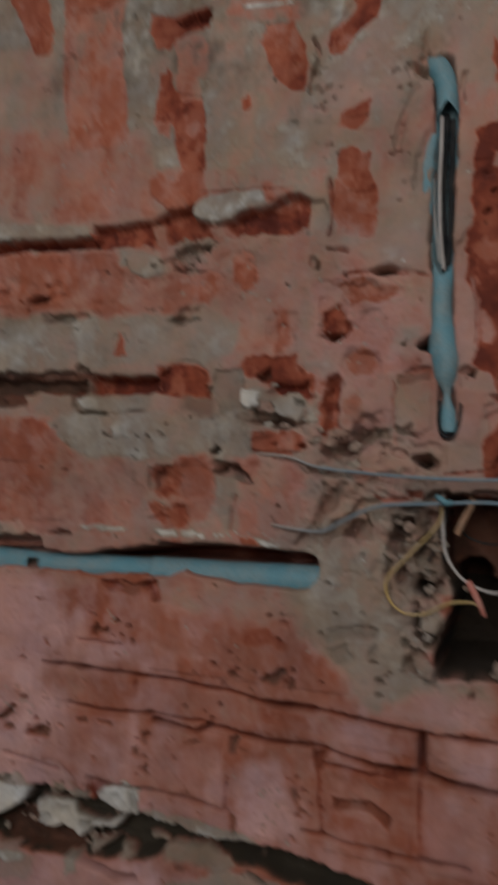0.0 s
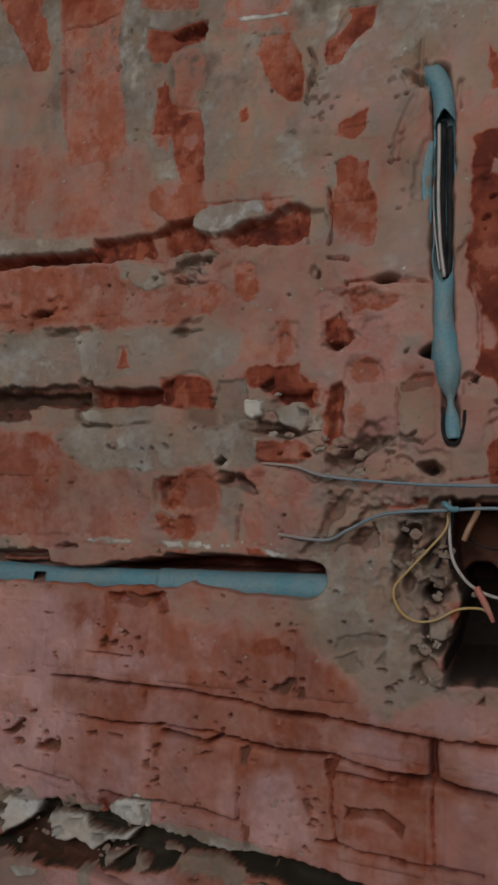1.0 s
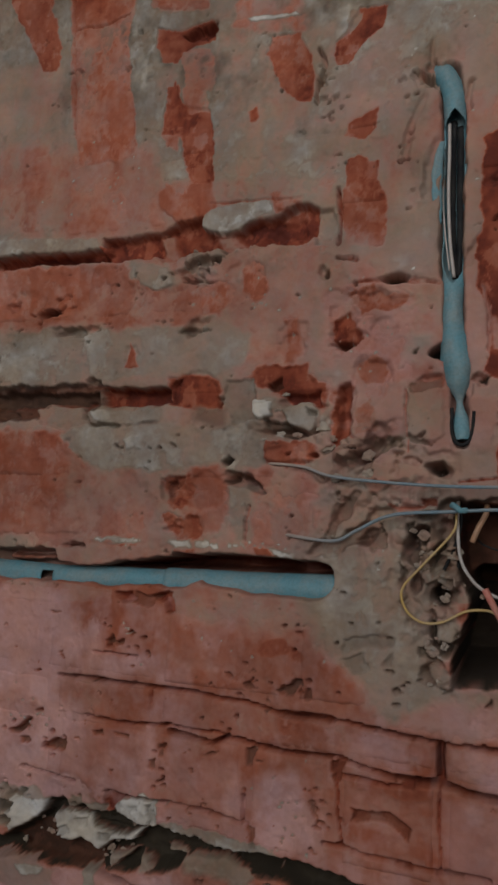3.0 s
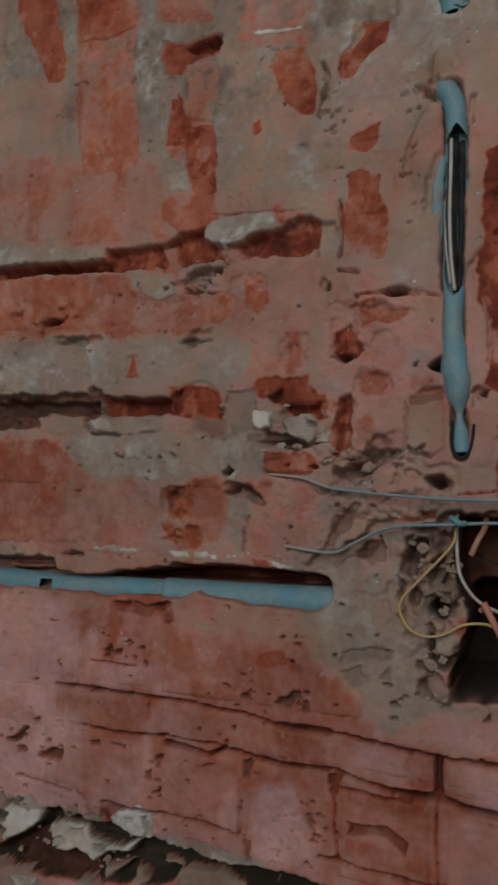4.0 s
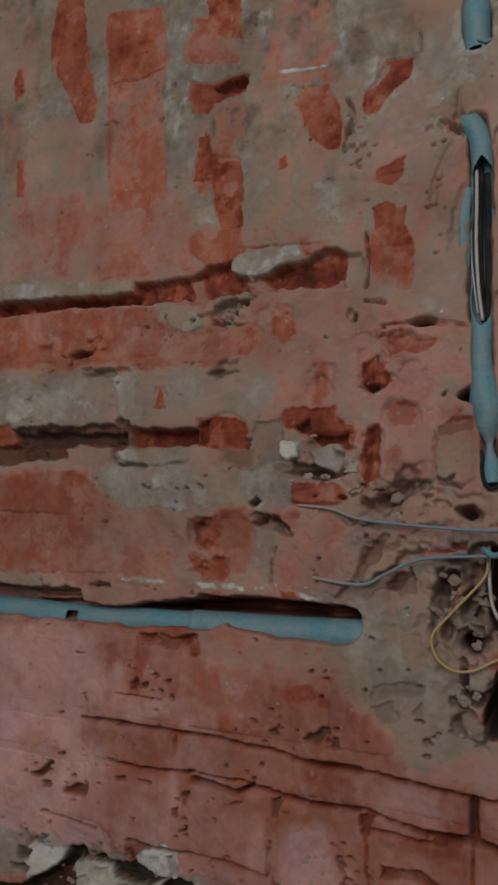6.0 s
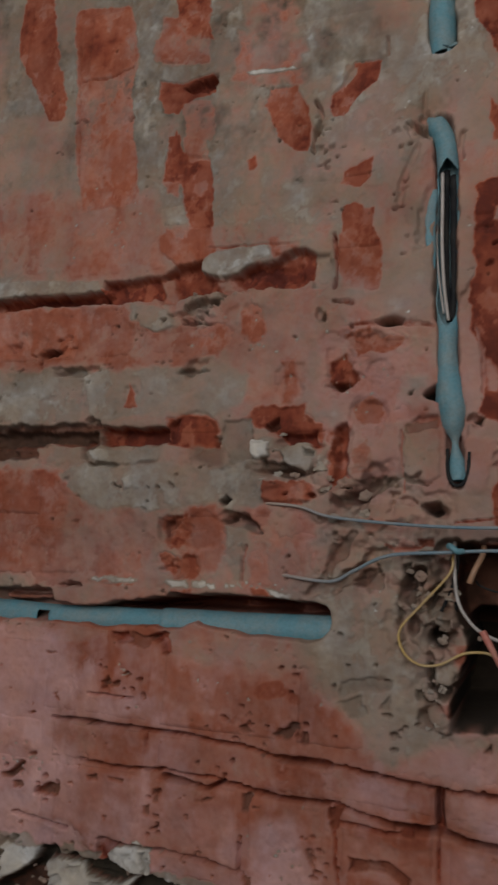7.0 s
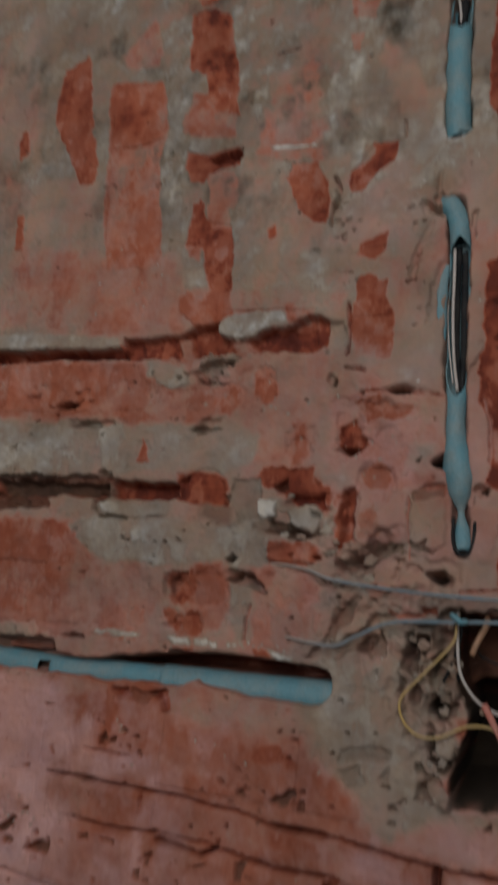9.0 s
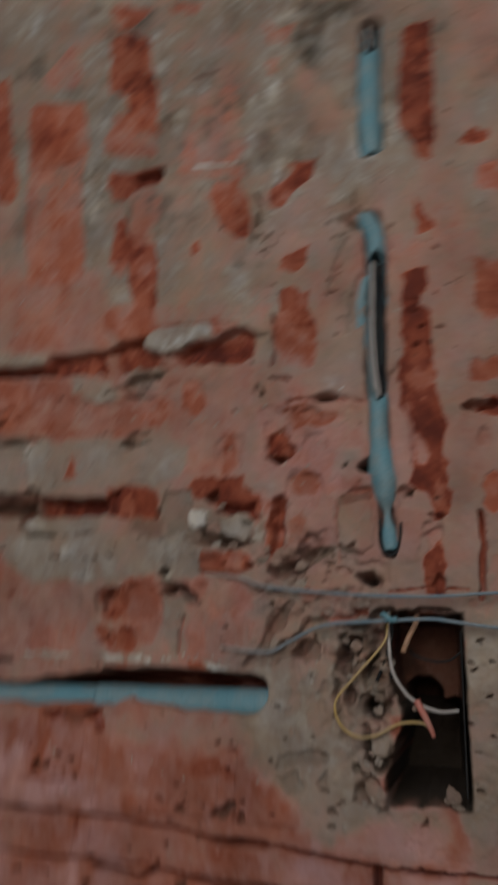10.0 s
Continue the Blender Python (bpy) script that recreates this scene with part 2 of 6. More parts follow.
def shape(points, value=None, cut=None, deep=None, dust_shade=None, ragged=0.003, soft=0.0018, vary=0.10):
    """A broken patch with a ragged outline: value is its mortar cover, cut adds to its depth and deep sets it, both in millimetres."""
    SEED[0] += 7
    pu, pz = [p[0] for p in points], [p[1] for p in points]
    a, b = np.searchsorted(us, (min(pu) - 0.03, max(pu) + 0.03))
    c, d = np.searchsorted(zs, (min(pz) - 0.03, max(pz) + 0.03))
    win = slice(c, d), slice(a, b)
    x, y = UU[win], ZZ[win]
    if not x.size:
        return
    ragged = 1.4 * ragged
    size = max(0.009, 3.2 * ragged)
    x2 = x + ragged * rough_noise(x, y, size, SEED[0], 4, 0.62)
    y2 = y + ragged * rough_noise(x, y, size, SEED[0] + 3, 4, 0.62)
    dist, inside = np.full_like(x, 9.0), np.zeros(x.shape, dtype=bool)
    for (ax, ay), (bx, by) in zip(points, points[1:] + points[:1]):
        t = np.clip(((x2 - ax) * (bx - ax) + (y2 - ay) * (by - ay)) / ((bx - ax) ** 2 + (by - ay) ** 2 + 1e-12), 0, 1)
        dist = np.minimum(dist, np.hypot(x2 - ax - t * (bx - ax), y2 - ay - t * (by - ay)))
        if ay != by:
            inside ^= ((ay > y2) != (by > y2)) & (x2 < (bx - ax) * (y2 - ay) / (by - ay) + ax)
    k = np.clip(np.where(inside, dist, -dist) / soft + 0.5, 0, 1)
    k = k * k * (3 - 2 * k)
    if value is not None:
        inner = value + vary * rough_noise(x, y, 0.016, SEED[0] + 4, 4, 0.62)
        film_left = np.clip(rough_noise(x, y * 0.7, 0.02, SEED[0] + 6, 5, 0.7) / 0.10 - 2.2, 0, 1) * 0.30       # scraps of mortar left on the clay
        inner = inner + film_left * np.clip(0.8 - value, 0, 1)
        LIME[win] = LIME[win] * (1 - k) + inner * k
        DUST_SHADE[win] *= 1 - 0.8 * k
    if dust_shade is None and value is None and cut is not None and cut >= 5:
        dust_shade = -0.5                                      # deeper pits coloured darker, soil and painted shade
    if dust_shade is not None:
        # shade painted into a deep recess also covers its walls
        kf = np.clip(5 * k, 0, 1) if deep is not None and dust_shade < 0 else k
        DUST_SHADE[win] = DUST_SHADE[win] * (1 - kf) + dust_shade * kf
    bump = 1 + 0.3 * rough_noise(x, y, 0.02, SEED[0] + 8, 4, 0.6)
    if cut is not None:
        CUT[win] += k * cut / 1000 * bump
    if deep is not None:
        CUT[win] = CUT[win] * (1 - k) + k * deep / 1000 * bump


def crack(points, width, depth, value=None, sharp=0):
    """An open joint or a cut chase along a line."""
    SEED[0] += 7
    pu, pz = [p[0] for p in points], [p[1] for p in points]
    mid_u, mid_z = (min(pu) + max(pu)) / 2, (min(pz) + max(pz)) / 2
    win = window_of(mid_u, mid_z, max(max(pu) - min(pu), max(pz) - min(pz)) / 2 + width * 2 + 0.006)
    x, y = UU[win], ZZ[win]
    wide = width > 0.009
    wob, size, octaves = (0.0018, 0.016, 4) if wide else (0.0011 + width * 0.07, 0.011, 3)
    x2 = x + wob * rough_noise(x, y, size, SEED[0], octaves, 0.6)
    y2 = y + wob * rough_noise(x, y, size, SEED[0] + 5, octaves, 0.6)
    d = np.full_like(x, 9.0)
    for (a, b), (c, e) in zip(points[:-1], points[1:]):
        t = np.clip(((x2 - a) * (c - a) + (y2 - b) * (e - b)) / ((c - a) ** 2 + (e - b) ** 2), 0, 1)
        d = np.minimum(d, np.hypot(x2 - a - t * (c - a), y2 - b - t * (e - b)))
    r = d / (width / 2)
    r = r * (1 + (0.22 if wide and not sharp else 0.2) * rough_noise(x, y, 0.022, SEED[0] + 9, 3, 0.55))
    k = np.clip((width / 2 - r * width / 2) / (0.004 if sharp else 0.006) + 0.5, 0, 1) if sharp or width > 0.009 else np.clip(1.35 * (1.15 - r * r), 0, 1)
    depth = depth * (1.2 if width > 0.009 else 1.8) * (1 + 0.3 * rough_noise(x, y, 0.030, SEED[0] + 11, 1 if wide else 3))
    CUT[win] = np.maximum(CUT[win], k * depth)
    if value is not None:
        LIME[win] = LIME[win] * (1 - k) + value * k
    elif width < 0.009:
        LIME[win] = LIME[win] * (1 - k) + np.minimum(LIME[win], 0.2) * k


def dust(u, z, w, h, rot=0, amount=0.4, soft=0.5):
    """Pale pink dust rubbed into the face."""
    win, k = patch(u, z, w, h, rot, soft, 2.5)
    k = k * np.clip((LIME[win] - 0.12) / 0.2, 0, 1)
    DUST_SHADE[win] = np.maximum(DUST_SHADE[win], k * amount * (0.85 + 0.5 * rough_noise(UU[win], ZZ[win], 0.02, SEED[0] + 6, 4, 0.65)))


def mottle(u, z, w, h, rot=0, amount=0.25, size=0.014):
    """Brick and mortar broken up finely over a patch."""
    win, k = patch(u, z, w, h, rot, 0.5, 2.2)
    n = rough_noise(UU[win], ZZ[win], size, SEED[0] + 5, 3, 0.6)
    LIME[win] += k * amount * n
    CUT[win] -= k * 0.004 * amount * n


def flecks(u, z, w, h, count, value=1.25, size=0.0019):
    """Small white scraps of lime scattered over a patch."""
    for _ in range(count):
        a, b = random.gauss(u, w / 3), random.gauss(z, h / 3)
        coat(a, b, size * random.uniform(0.6, 1.8), size * random.uniform(0.6, 1.5), random.uniform(-40, 40), value * random.uniform(0.75, 1.1), -0.2, soft=0.4)


def pits(u, z, w, h, count, size=0.0033):
    """Small pits scattered over a patch, coloured darker for soil and shade."""
    for _ in range(count):
        a, b = random.gauss(u, w / 3), random.gauss(z, h / 3)
        dent(a, b, size * random.uniform(0.7, 2.0), size * random.uniform(0.6, 1.1), random.uniform(-30, 30), 0.008)


def box_hole(u, z, w, h, depth):
    """The square hole for the wiring box: deep below, a brick back showing in its upper half, its darkness painted in.
    """
    win = window_of(u, z, 0.11)
    x, y = UU[win], ZZ[win]
    left = u - w / 2 + 0.006 + 0.006 * rough_noise(x, y, 0.025, 901, 4, 0.6) + 0.010 * np.exp(-((y - z + 0.010) / 0.022) ** 2)
    right = u + w / 2 + 0.0012 * rough_noise(x, y, 0.02, 907, 3)
    low, high = z - h / 2 + 0.004 * rough_noise(x, y, 0.02, 911, 4), z + h / 2 + 0.004 * rough_noise(x, y, 0.02, 917, 3)
    inside = np.minimum(np.minimum(x - left, right - x), np.minimum(y - low, high - y))
    k = np.clip(inside / 0.002 + 0.5, 0, 1)
    back = np.where(y > z + 0.002 + 0.006 * rough_noise(x, y, 0.03, 919, 3), depth * 0.46, depth)
    back = back + 0.006 * rough_noise(x, y, 0.02, 923, 4)
    knockout = np.hypot((x - 0.1906) / 0.0150, (y - 1.1010) / 0.0125)
    back = np.where(knockout < 1, depth, back)
    CUT[win] = np.maximum(CUT[win], k * back)
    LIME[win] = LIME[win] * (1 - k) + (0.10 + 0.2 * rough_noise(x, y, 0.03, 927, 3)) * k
    # shade inside the hole put into the colour, darkest in the lower half
    hole_shade = np.clip((inside + 0.003) / 0.002 + 0.5, 0, 1)
    DUST_SHADE[win] = DUST_SHADE[win] * (1 - hole_shade) - np.where(y > z + 0.002, 0.70, 0.96) * hole_shade


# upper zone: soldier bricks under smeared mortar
# upper wall darkened in colour to stand in for weaker light there
shape([(-0.407, 1.944), (0.236, 1.808), (0.239, 1.581), (0.066, 1.565), (-0.030, 1.454), (-0.305, 1.528)], 0.93, ragged=0.012, soft=0.02, dust_shade=-0.2)
shape([(-0.368, 1.642), (-0.237, 1.626), (-0.225, 1.543), (-0.213, 1.426), (-0.339, 1.438)], 0.78, ragged=0.01, soft=0.02)
shape([(-0.355, 1.550), (-0.226, 1.523), (-0.127, 1.515), (-0.107, 1.421), (-0.339, 1.438)], 0.50, ragged=0.008, soft=0.025)
shape([(-0.078, 1.633), (-0.016, 1.606), (-0.008, 1.559), (0.044, 1.523), (0.057, 1.453), (0.025, 1.440), (-0.055, 1.456), (-0.065, 1.530)], 0.84, ragged=0.006, soft=0.012)
shape([(-0.111, 1.475), (0.057, 1.458), (0.060, 1.430), (-0.002, 1.444), (-0.072, 1.446), (-0.109, 1.445)], 0.62, ragged=0.005, soft=0.012)
shape([(0.049, 1.539), (0.106, 1.551), (0.118, 1.471), (0.109, 1.393), (0.097, 1.491), (0.056, 1.481)], 0.70, ragged=0.005, soft=0.012)
shape([(-0.047, 1.684), (0.016, 1.671), (0.021, 1.610), (-0.016, 1.616), (-0.053, 1.633)], 0.55, ragged=0.006, soft=0.006)
shape([(-0.144, 1.729), (-0.087, 1.714), (-0.080, 1.656), (-0.139, 1.666)], 0.42, ragged=0.005, soft=0.004)
shape([(-0.332, 1.742), (-0.329, 1.798), (-0.295, 1.812), (-0.257, 1.646), (-0.270, 1.628), (-0.293, 1.658), (-0.327, 1.712)], 0.18, ragged=0.003)
shape([(-0.255, 1.759), (-0.220, 1.760), (-0.183, 1.751), (-0.166, 1.671), (-0.172, 1.645), (-0.158, 1.555), (-0.152, 1.505), (-0.220, 1.509), (-0.237, 1.575), (-0.244, 1.661)], 0.33, ragged=0.003)
shape([(-0.254, 1.759), (-0.220, 1.759), (-0.183, 1.750), (-0.166, 1.674), (-0.206, 1.668), (-0.241, 1.660)], 0.22, ragged=0.003, soft=0.005)
shape([(-0.248, 1.803), (-0.205, 1.848), (-0.187, 1.788), (-0.204, 1.778), (-0.236, 1.779)], 0.55, ragged=0.004, soft=0.004)
shape([(-0.160, 1.839), (-0.125, 1.841), (-0.104, 1.830), (-0.089, 1.751), (-0.078, 1.683), (-0.113, 1.692), (-0.125, 1.745), (-0.149, 1.761)], 0.11, ragged=0.005)
shape([(-0.167, 1.893), (-0.108, 1.881), (-0.120, 1.857), (-0.148, 1.850)], 0.30, ragged=0.006)
shape([(-0.150, 1.701), (-0.120, 1.712), (-0.087, 1.673), (-0.111, 1.659), (-0.145, 1.671)], 0.40, ragged=0.004)
shape([(-0.082, 1.875), (-0.035, 1.865), (-0.040, 1.849), (-0.069, 1.860)], 0.40, ragged=0.004)
shape([(-0.053, 1.730), (0.013, 1.735), (0.022, 1.645), (-0.029, 1.647)], 0.56, ragged=0.006, soft=0.01)
shape([(0.036, 1.822), (0.052, 1.803), (0.074, 1.806), (0.066, 1.780), (0.047, 1.782), (0.039, 1.801)], 0.36, ragged=0.003)
shape([(0.041, 1.765), (0.055, 1.763), (0.055, 1.742), (0.045, 1.745)], 0.42, ragged=0.003)
shape([(0.075, 1.748), (0.113, 1.719), (0.123, 1.654), (0.094, 1.650)], 0.72, ragged=0.006, soft=0.012)
shape([(-0.139, 1.626), (-0.136, 1.646), (-0.114, 1.639), (-0.095, 1.642), (-0.074, 1.642), (-0.072, 1.620), (-0.091, 1.619), (-0.108, 1.614), (-0.111, 1.602), (-0.131, 1.608)], 0.12, ragged=0.003, cut=3)
shape([(-0.109, 1.635), (-0.095, 1.639), (-0.069, 1.642), (-0.070, 1.628), (-0.081, 1.624), (-0.103, 1.627)], 0.02, ragged=0.002, cut=14)
shape([(-0.108, 1.614), (-0.093, 1.618), (-0.074, 1.612), (-0.070, 1.580), (-0.073, 1.565), (-0.100, 1.573)], 0.52, ragged=0.004)
shape([(-0.123, 1.561), (-0.114, 1.583), (-0.104, 1.558), (-0.073, 1.544), (-0.067, 1.499), (-0.069, 1.467), (-0.088, 1.469), (-0.103, 1.522), (-0.127, 1.527)], 0.09, ragged=0.0035, cut=3)
shape([(-0.106, 1.577), (-0.077, 1.566), (-0.074, 1.545), (-0.098, 1.546)], 0.45, ragged=0.003)
shape([(-0.127, 1.527), (-0.105, 1.523), (-0.104, 1.505), (-0.117, 1.512)], 0.45, ragged=0.003)
shape([(-0.122, 1.468), (-0.067, 1.462), (-0.053, 1.432), (-0.070, 1.417), (-0.102, 1.429), (-0.120, 1.446)], 0.30, ragged=0.005, soft=0.004)
shape([(-0.013, 1.612), (0.016, 1.610), (0.026, 1.591), (0.033, 1.563), (0.030, 1.537), (0.019, 1.539), (-0.001, 1.557), (-0.007, 1.574), (-0.016, 1.594)], 0.25, ragged=0.002, cut=2)
shape([(0.051, 1.592), (0.063, 1.601), (0.073, 1.625), (0.101, 1.624), (0.094, 1.601), (0.079, 1.591), (0.065, 1.570), (0.053, 1.572)], 0.07, ragged=0.0025, cut=3)
shape([(0.060, 1.611), (0.068, 1.624), (0.078, 1.619), (0.066, 1.597)], 0.66, ragged=0.003)
shape([(0.063, 1.496), (0.067, 1.508), (0.094, 1.520), (0.093, 1.500), (0.083, 1.490)], 0.11, ragged=0.0015, cut=2)
shape([(0.067, 1.471), (0.077, 1.475), (0.093, 1.471), (0.101, 1.436), (0.105, 1.398), (0.102, 1.388), (0.069, 1.390), (0.063, 1.430)], 0.20, ragged=0.004, cut=1)
shape([(0.068, 1.421), (0.099, 1.407), (0.103, 1.388), (0.069, 1.390)], 0.10, ragged=0.004, soft=0.006)
shape([(-0.031, 1.535), (-0.025, 1.540), (-0.020, 1.528), (-0.027, 1.524)], 0.28)
shape([(-0.378, 1.714), (-0.367, 1.712), (-0.361, 1.681), (-0.371, 1.668)], 0.20)
shape([(-0.361, 1.593), (-0.351, 1.595), (-0.342, 1.541), (-0.354, 1.543)], 0.24)
shape([(0.011, 1.633), (-0.038, 1.637), (-0.034, 1.632), (0.017, 1.629)], 1.30, ragged=0.001, cut=-1)
crack([(0.0599, 1.4457), (0.0620, 1.4300), (0.0616, 1.3932)], 0.004, 0.008)
crack([(-0.2443, 1.7122), (-0.2412, 1.6689), (-0.2294, 1.5437)], 0.002, 0.003)
crack([(-0.2395, 1.6672), (-0.2051, 1.6643), (-0.1727, 1.6728)], 0.0018, 0.003)
crack([(-0.0692, 1.4472), (-0.0250, 1.4441), (0.0254, 1.4412)], 0.0016, 0.003)
crack([(0.0363, 1.5890), (0.0435, 1.5726), (0.0375, 1.5561), (0.0338, 1.5362)], 0.004, 0.006, value=0.8)
crack([(0.1048, 1.6448), (0.1062, 1.6267)], 0.003, 0.005, value=0.8)
crack([(0.1266, 1.5501), (0.1440, 1.5355)], 0.005, 0.006, value=0.8)
crack([(0.1429, 1.5580), (0.1441, 1.5300)], 0.003, 0.006, value=0.8)
crack([(-0.0393, 1.7577), (-0.0149, 1.7616)], 0.004, 0.008)
# dark pits in the smeared mortar
shape([(0.033, 1.560), (0.043, 1.561), (0.044, 1.551), (0.037, 1.550)], cut=7, ragged=0.002)
shape([(0.035, 1.541), (0.046, 1.543), (0.045, 1.531), (0.038, 1.532)], cut=7, ragged=0.002)
shape([(0.049, 1.540), (0.055, 1.541), (0.056, 1.535), (0.050, 1.534)], cut=6, ragged=0.002)
shape([(0.112, 1.545), (0.118, 1.546), (0.119, 1.541), (0.114, 1.540)], cut=6, ragged=0.002)
shape([(0.121, 1.547), (0.142, 1.544), (0.143, 1.532), (0.129, 1.533)], cut=7, ragged=0.003)
shape([(0.115, 1.472), (0.122, 1.487), (0.124, 1.481), (0.119, 1.466)], cut=4, ragged=0.002)
shape([(-0.161, 1.650), (-0.156, 1.650), (-0.154, 1.645), (-0.160, 1.645)], cut=6, ragged=0.001)
# upper course
coat(-0.036, 1.333, 0.453, 0.130, -4, 0.57, 0, soft=0.3)
bare(-0.218, 1.371, 0.156, 0.049, -1, 0.4, soft=0.3)
bare(-0.077, 1.352, 0.097, 0.030, 4, 0.4, soft=0.3)
bare(-0.023, 1.365, 0.036, 0.035, -4, 0.33)
coat(-0.127, 1.380, 0.058, 0.028, -14, 0.88, -1.5)
coat(-0.226, 1.309, 0.195, 0.047, -3, 0.9, 0)
bare(-0.271, 1.347, 0.042, 0.055, 6, 0.48, power=3.5)
bare(-0.143, 1.297, 0.013, 0.025, 4, 0.2, power=3.5)
coat(-0.093, 1.314, 0.112, 0.035, 16, 0.78, 0)
coat(-0.070, 1.391, 0.045, 0.018, 15, 0.85, -5)
dent(-0.079, 1.385, 0.040, 0.008, 7, 0.01)
dent(-0.241, 1.348, 0.026, 0.008, 10, 0.012)
dent(-0.207, 1.327, 0.046, 0.007, 1, 0.006)
dent(-0.075, 1.324, 0.025, 0.010, 27, 0.006)
dent(-0.224, 1.364, 0.011, 0.006, -3, 0.006)
dent(-0.287, 1.356, 0.014, 0.009, -4, 0.008)
bare(0.100, 1.309, 0.082, 0.110, 1, 0.47, soft=0.35, power=3.5)
bare(0.081, 1.342, 0.060, 0.018, -4, 0.36)
bare(0.068, 1.319, 0.023, 0.036, 2, 0.14, power=3.5)
dent(0.068, 1.302, 0.018, 0.006, 7, 0.01)
bare(0.093, 1.274, 0.029, 0.030, -2, 0.34)
bare(0.023, 1.308, 0.032, 0.037, 2, 0.47, power=3.5)
bare(0.069, 1.235, 0.020, 0.059, -3, 0.12, power=3.5)
dent(0.070, 1.238, 0.011, 0.035, 1, 0.008)
dent(0.113, 1.357, 0.021, 0.005, -2, 0.016)
crack([(0.076, 1.357), (0.096, 1.357), (0.116, 1.357), (0.147, 1.353)], 0.0018, 0.004)
crack([(0.060, 1.380), (0.078, 1.379)], 0.002, 0.005)
dent(0.049, 1.368, 0.007, 0.012, 39, 0.006)
coat(0.139, 1.261, 0.037, 0.015, 24, 0.5, 6)
coat(0.148, 1.234, 0.050, 0.052, -1, 0.7, -2, power=5)
coat(0.145, 1.321, 0.046, 0.074, 1, 0.66, 0, soft=0.4)
# second course
coat(-0.069, 1.205, 0.297, 0.058, 0, 0.93, 0)
coat(-0.016, 1.154, 0.204, 0.090, 2, 0.6, 0, soft=0.3)
bare(-0.233, 1.165, 0.129, 0.117, 1, 0.36, soft=0.25)
bare(-0.148, 1.156, 0.084, 0.080, 1, 0.47, soft=0.3)
bare(-0.055, 1.169, 0.039, 0.036, 1, 0.36)
bare(-0.084, 1.168, 0.026, 0.027, 3, 0.12, power=3.5)
dent(-0.091, 1.169, 0.013, 0.021, -18, 0.007)
bare(-0.084, 1.136, 0.021, 0.016, 2, 0.14)
dent(-0.086, 1.133, 0.015, 0.007, 2, 0.005)
bare(-0.065, 1.135, 0.016, 0.022, 3, 0.24, power=3.5)
bare(0.024, 1.206, 0.049, 0.021, 0, 0.26, rise=0.004)
bare(0.025, 1.173, 0.056, 0.035, 1, 0.38)
dent(-0.023, 1.181, 0.024, 0.007, -9, 0.009)
dent(-0.011, 1.176, 0.016, 0.006, -37, 0.01)
dent(-0.035, 1.195, 0.007, 0.006, 2, 0.005)
dent(-0.209, 1.214, 0.007, 0.011, -18, 0.005)
dent(-0.133, 1.232, 0.036, 0.005, -1, 0.004)
coat(-0.134, 1.205, 0.024, 0.016, 0, 1.08, -3)
coat(-0.021, 1.154, 0.021, 0.040, 3, 0.85, -2)
coat(-0.169, 1.119, 0.009, 0.004, -4, 1.15, -2.5, soft=0.3)
coat(-0.152, 1.118, 0.016, 0.004, -5, 1.15, -2.5, soft=0.3)
coat(-0.132, 1.118, 0.013, 0.004, -4, 1.15, -2.5, soft=0.3)
coat(-0.118, 1.121, 0.006, 0.004, -6, 1.15, -2.5, soft=0.3)
coat(-0.085, 1.120, 0.011, 0.004, -4, 1.15, -2.5, soft=0.3)
coat(-0.070, 1.119, 0.008, 0.004, -6, 1.15, -2.5, soft=0.3)
coat(-0.057, 1.119, 0.013, 0.004, -5, 1.15, -2.5, soft=0.3)
coat(-0.044, 1.119, 0.008, 0.004, -4, 1.15, -2.5, soft=0.3)
coat(-0.029, 1.120, 0.005, 0.004, -4, 1.15, -2.5, soft=0.3)
coat(0.008, 1.121, 0.009, 0.004, -5, 1.15, -2.5, soft=0.3)
coat(0.018, 1.118, 0.011, 0.004, -4, 1.15, -2.5, soft=0.3)
coat(0.029, 1.114, 0.007, 0.004, -5, 1.15, -2.5, soft=0.3)
dent(-0.192, 1.110, 0.023, 0.008, 3, 0.009)
dent(-0.209, 1.121, 0.038, 0.005, 2, 0.004)
dent(-0.016, 1.147, 0.004, 0.025, 3, 0.004)
coat(0.007, 1.233, 0.168, 0.056, -1, 0.82, 0, rough=0.004, soft=0.4)
# crumbled mortar between the second course and the box
coat(0.104, 1.191, 0.138, 0.071, 1, 0.78, 0, rough=0.005)
coat(0.096, 1.129, 0.111, 0.079, 2, 0.84, 0, rough=0.002)
coat(0.139, 1.107, 0.051, 0.118, 2, 0.88, 0, rough=0.006, soft=0.4)
coat(-0.205, 0.871, 0.153, 0.041, -1, 0.9, 0, rough=0.002, soft=0.4)
dent(0.101, 1.218, 0.024, 0.013, 41, 0.01)
dent(0.085, 1.206, 0.014, 0.015, 41, 0.006)
dent(0.091, 1.141, 0.057, 0.012, 37, 0.013)
dent(0.058, 1.120, 0.030, 0.014, 13, 0.009)
dent(0.071, 1.155, 0.024, 0.013, 51, 0.008)
dent(0.119, 1.158, 0.028, 0.007, 12, 0.008)
dent(0.151, 1.191, 0.020, 0.008, -9, 0.016)
dent(0.130, 1.198, 0.017, 0.006, -20, 0.008)
coat(0.075, 1.205, 0.024, 0.015, 20, 0.72, -6)
coat(0.084, 1.220, 0.019, 0.015, 0, 0.75, -5)
coat(0.057, 1.147, 0.020, 0.019, 2, 0.62, -5)
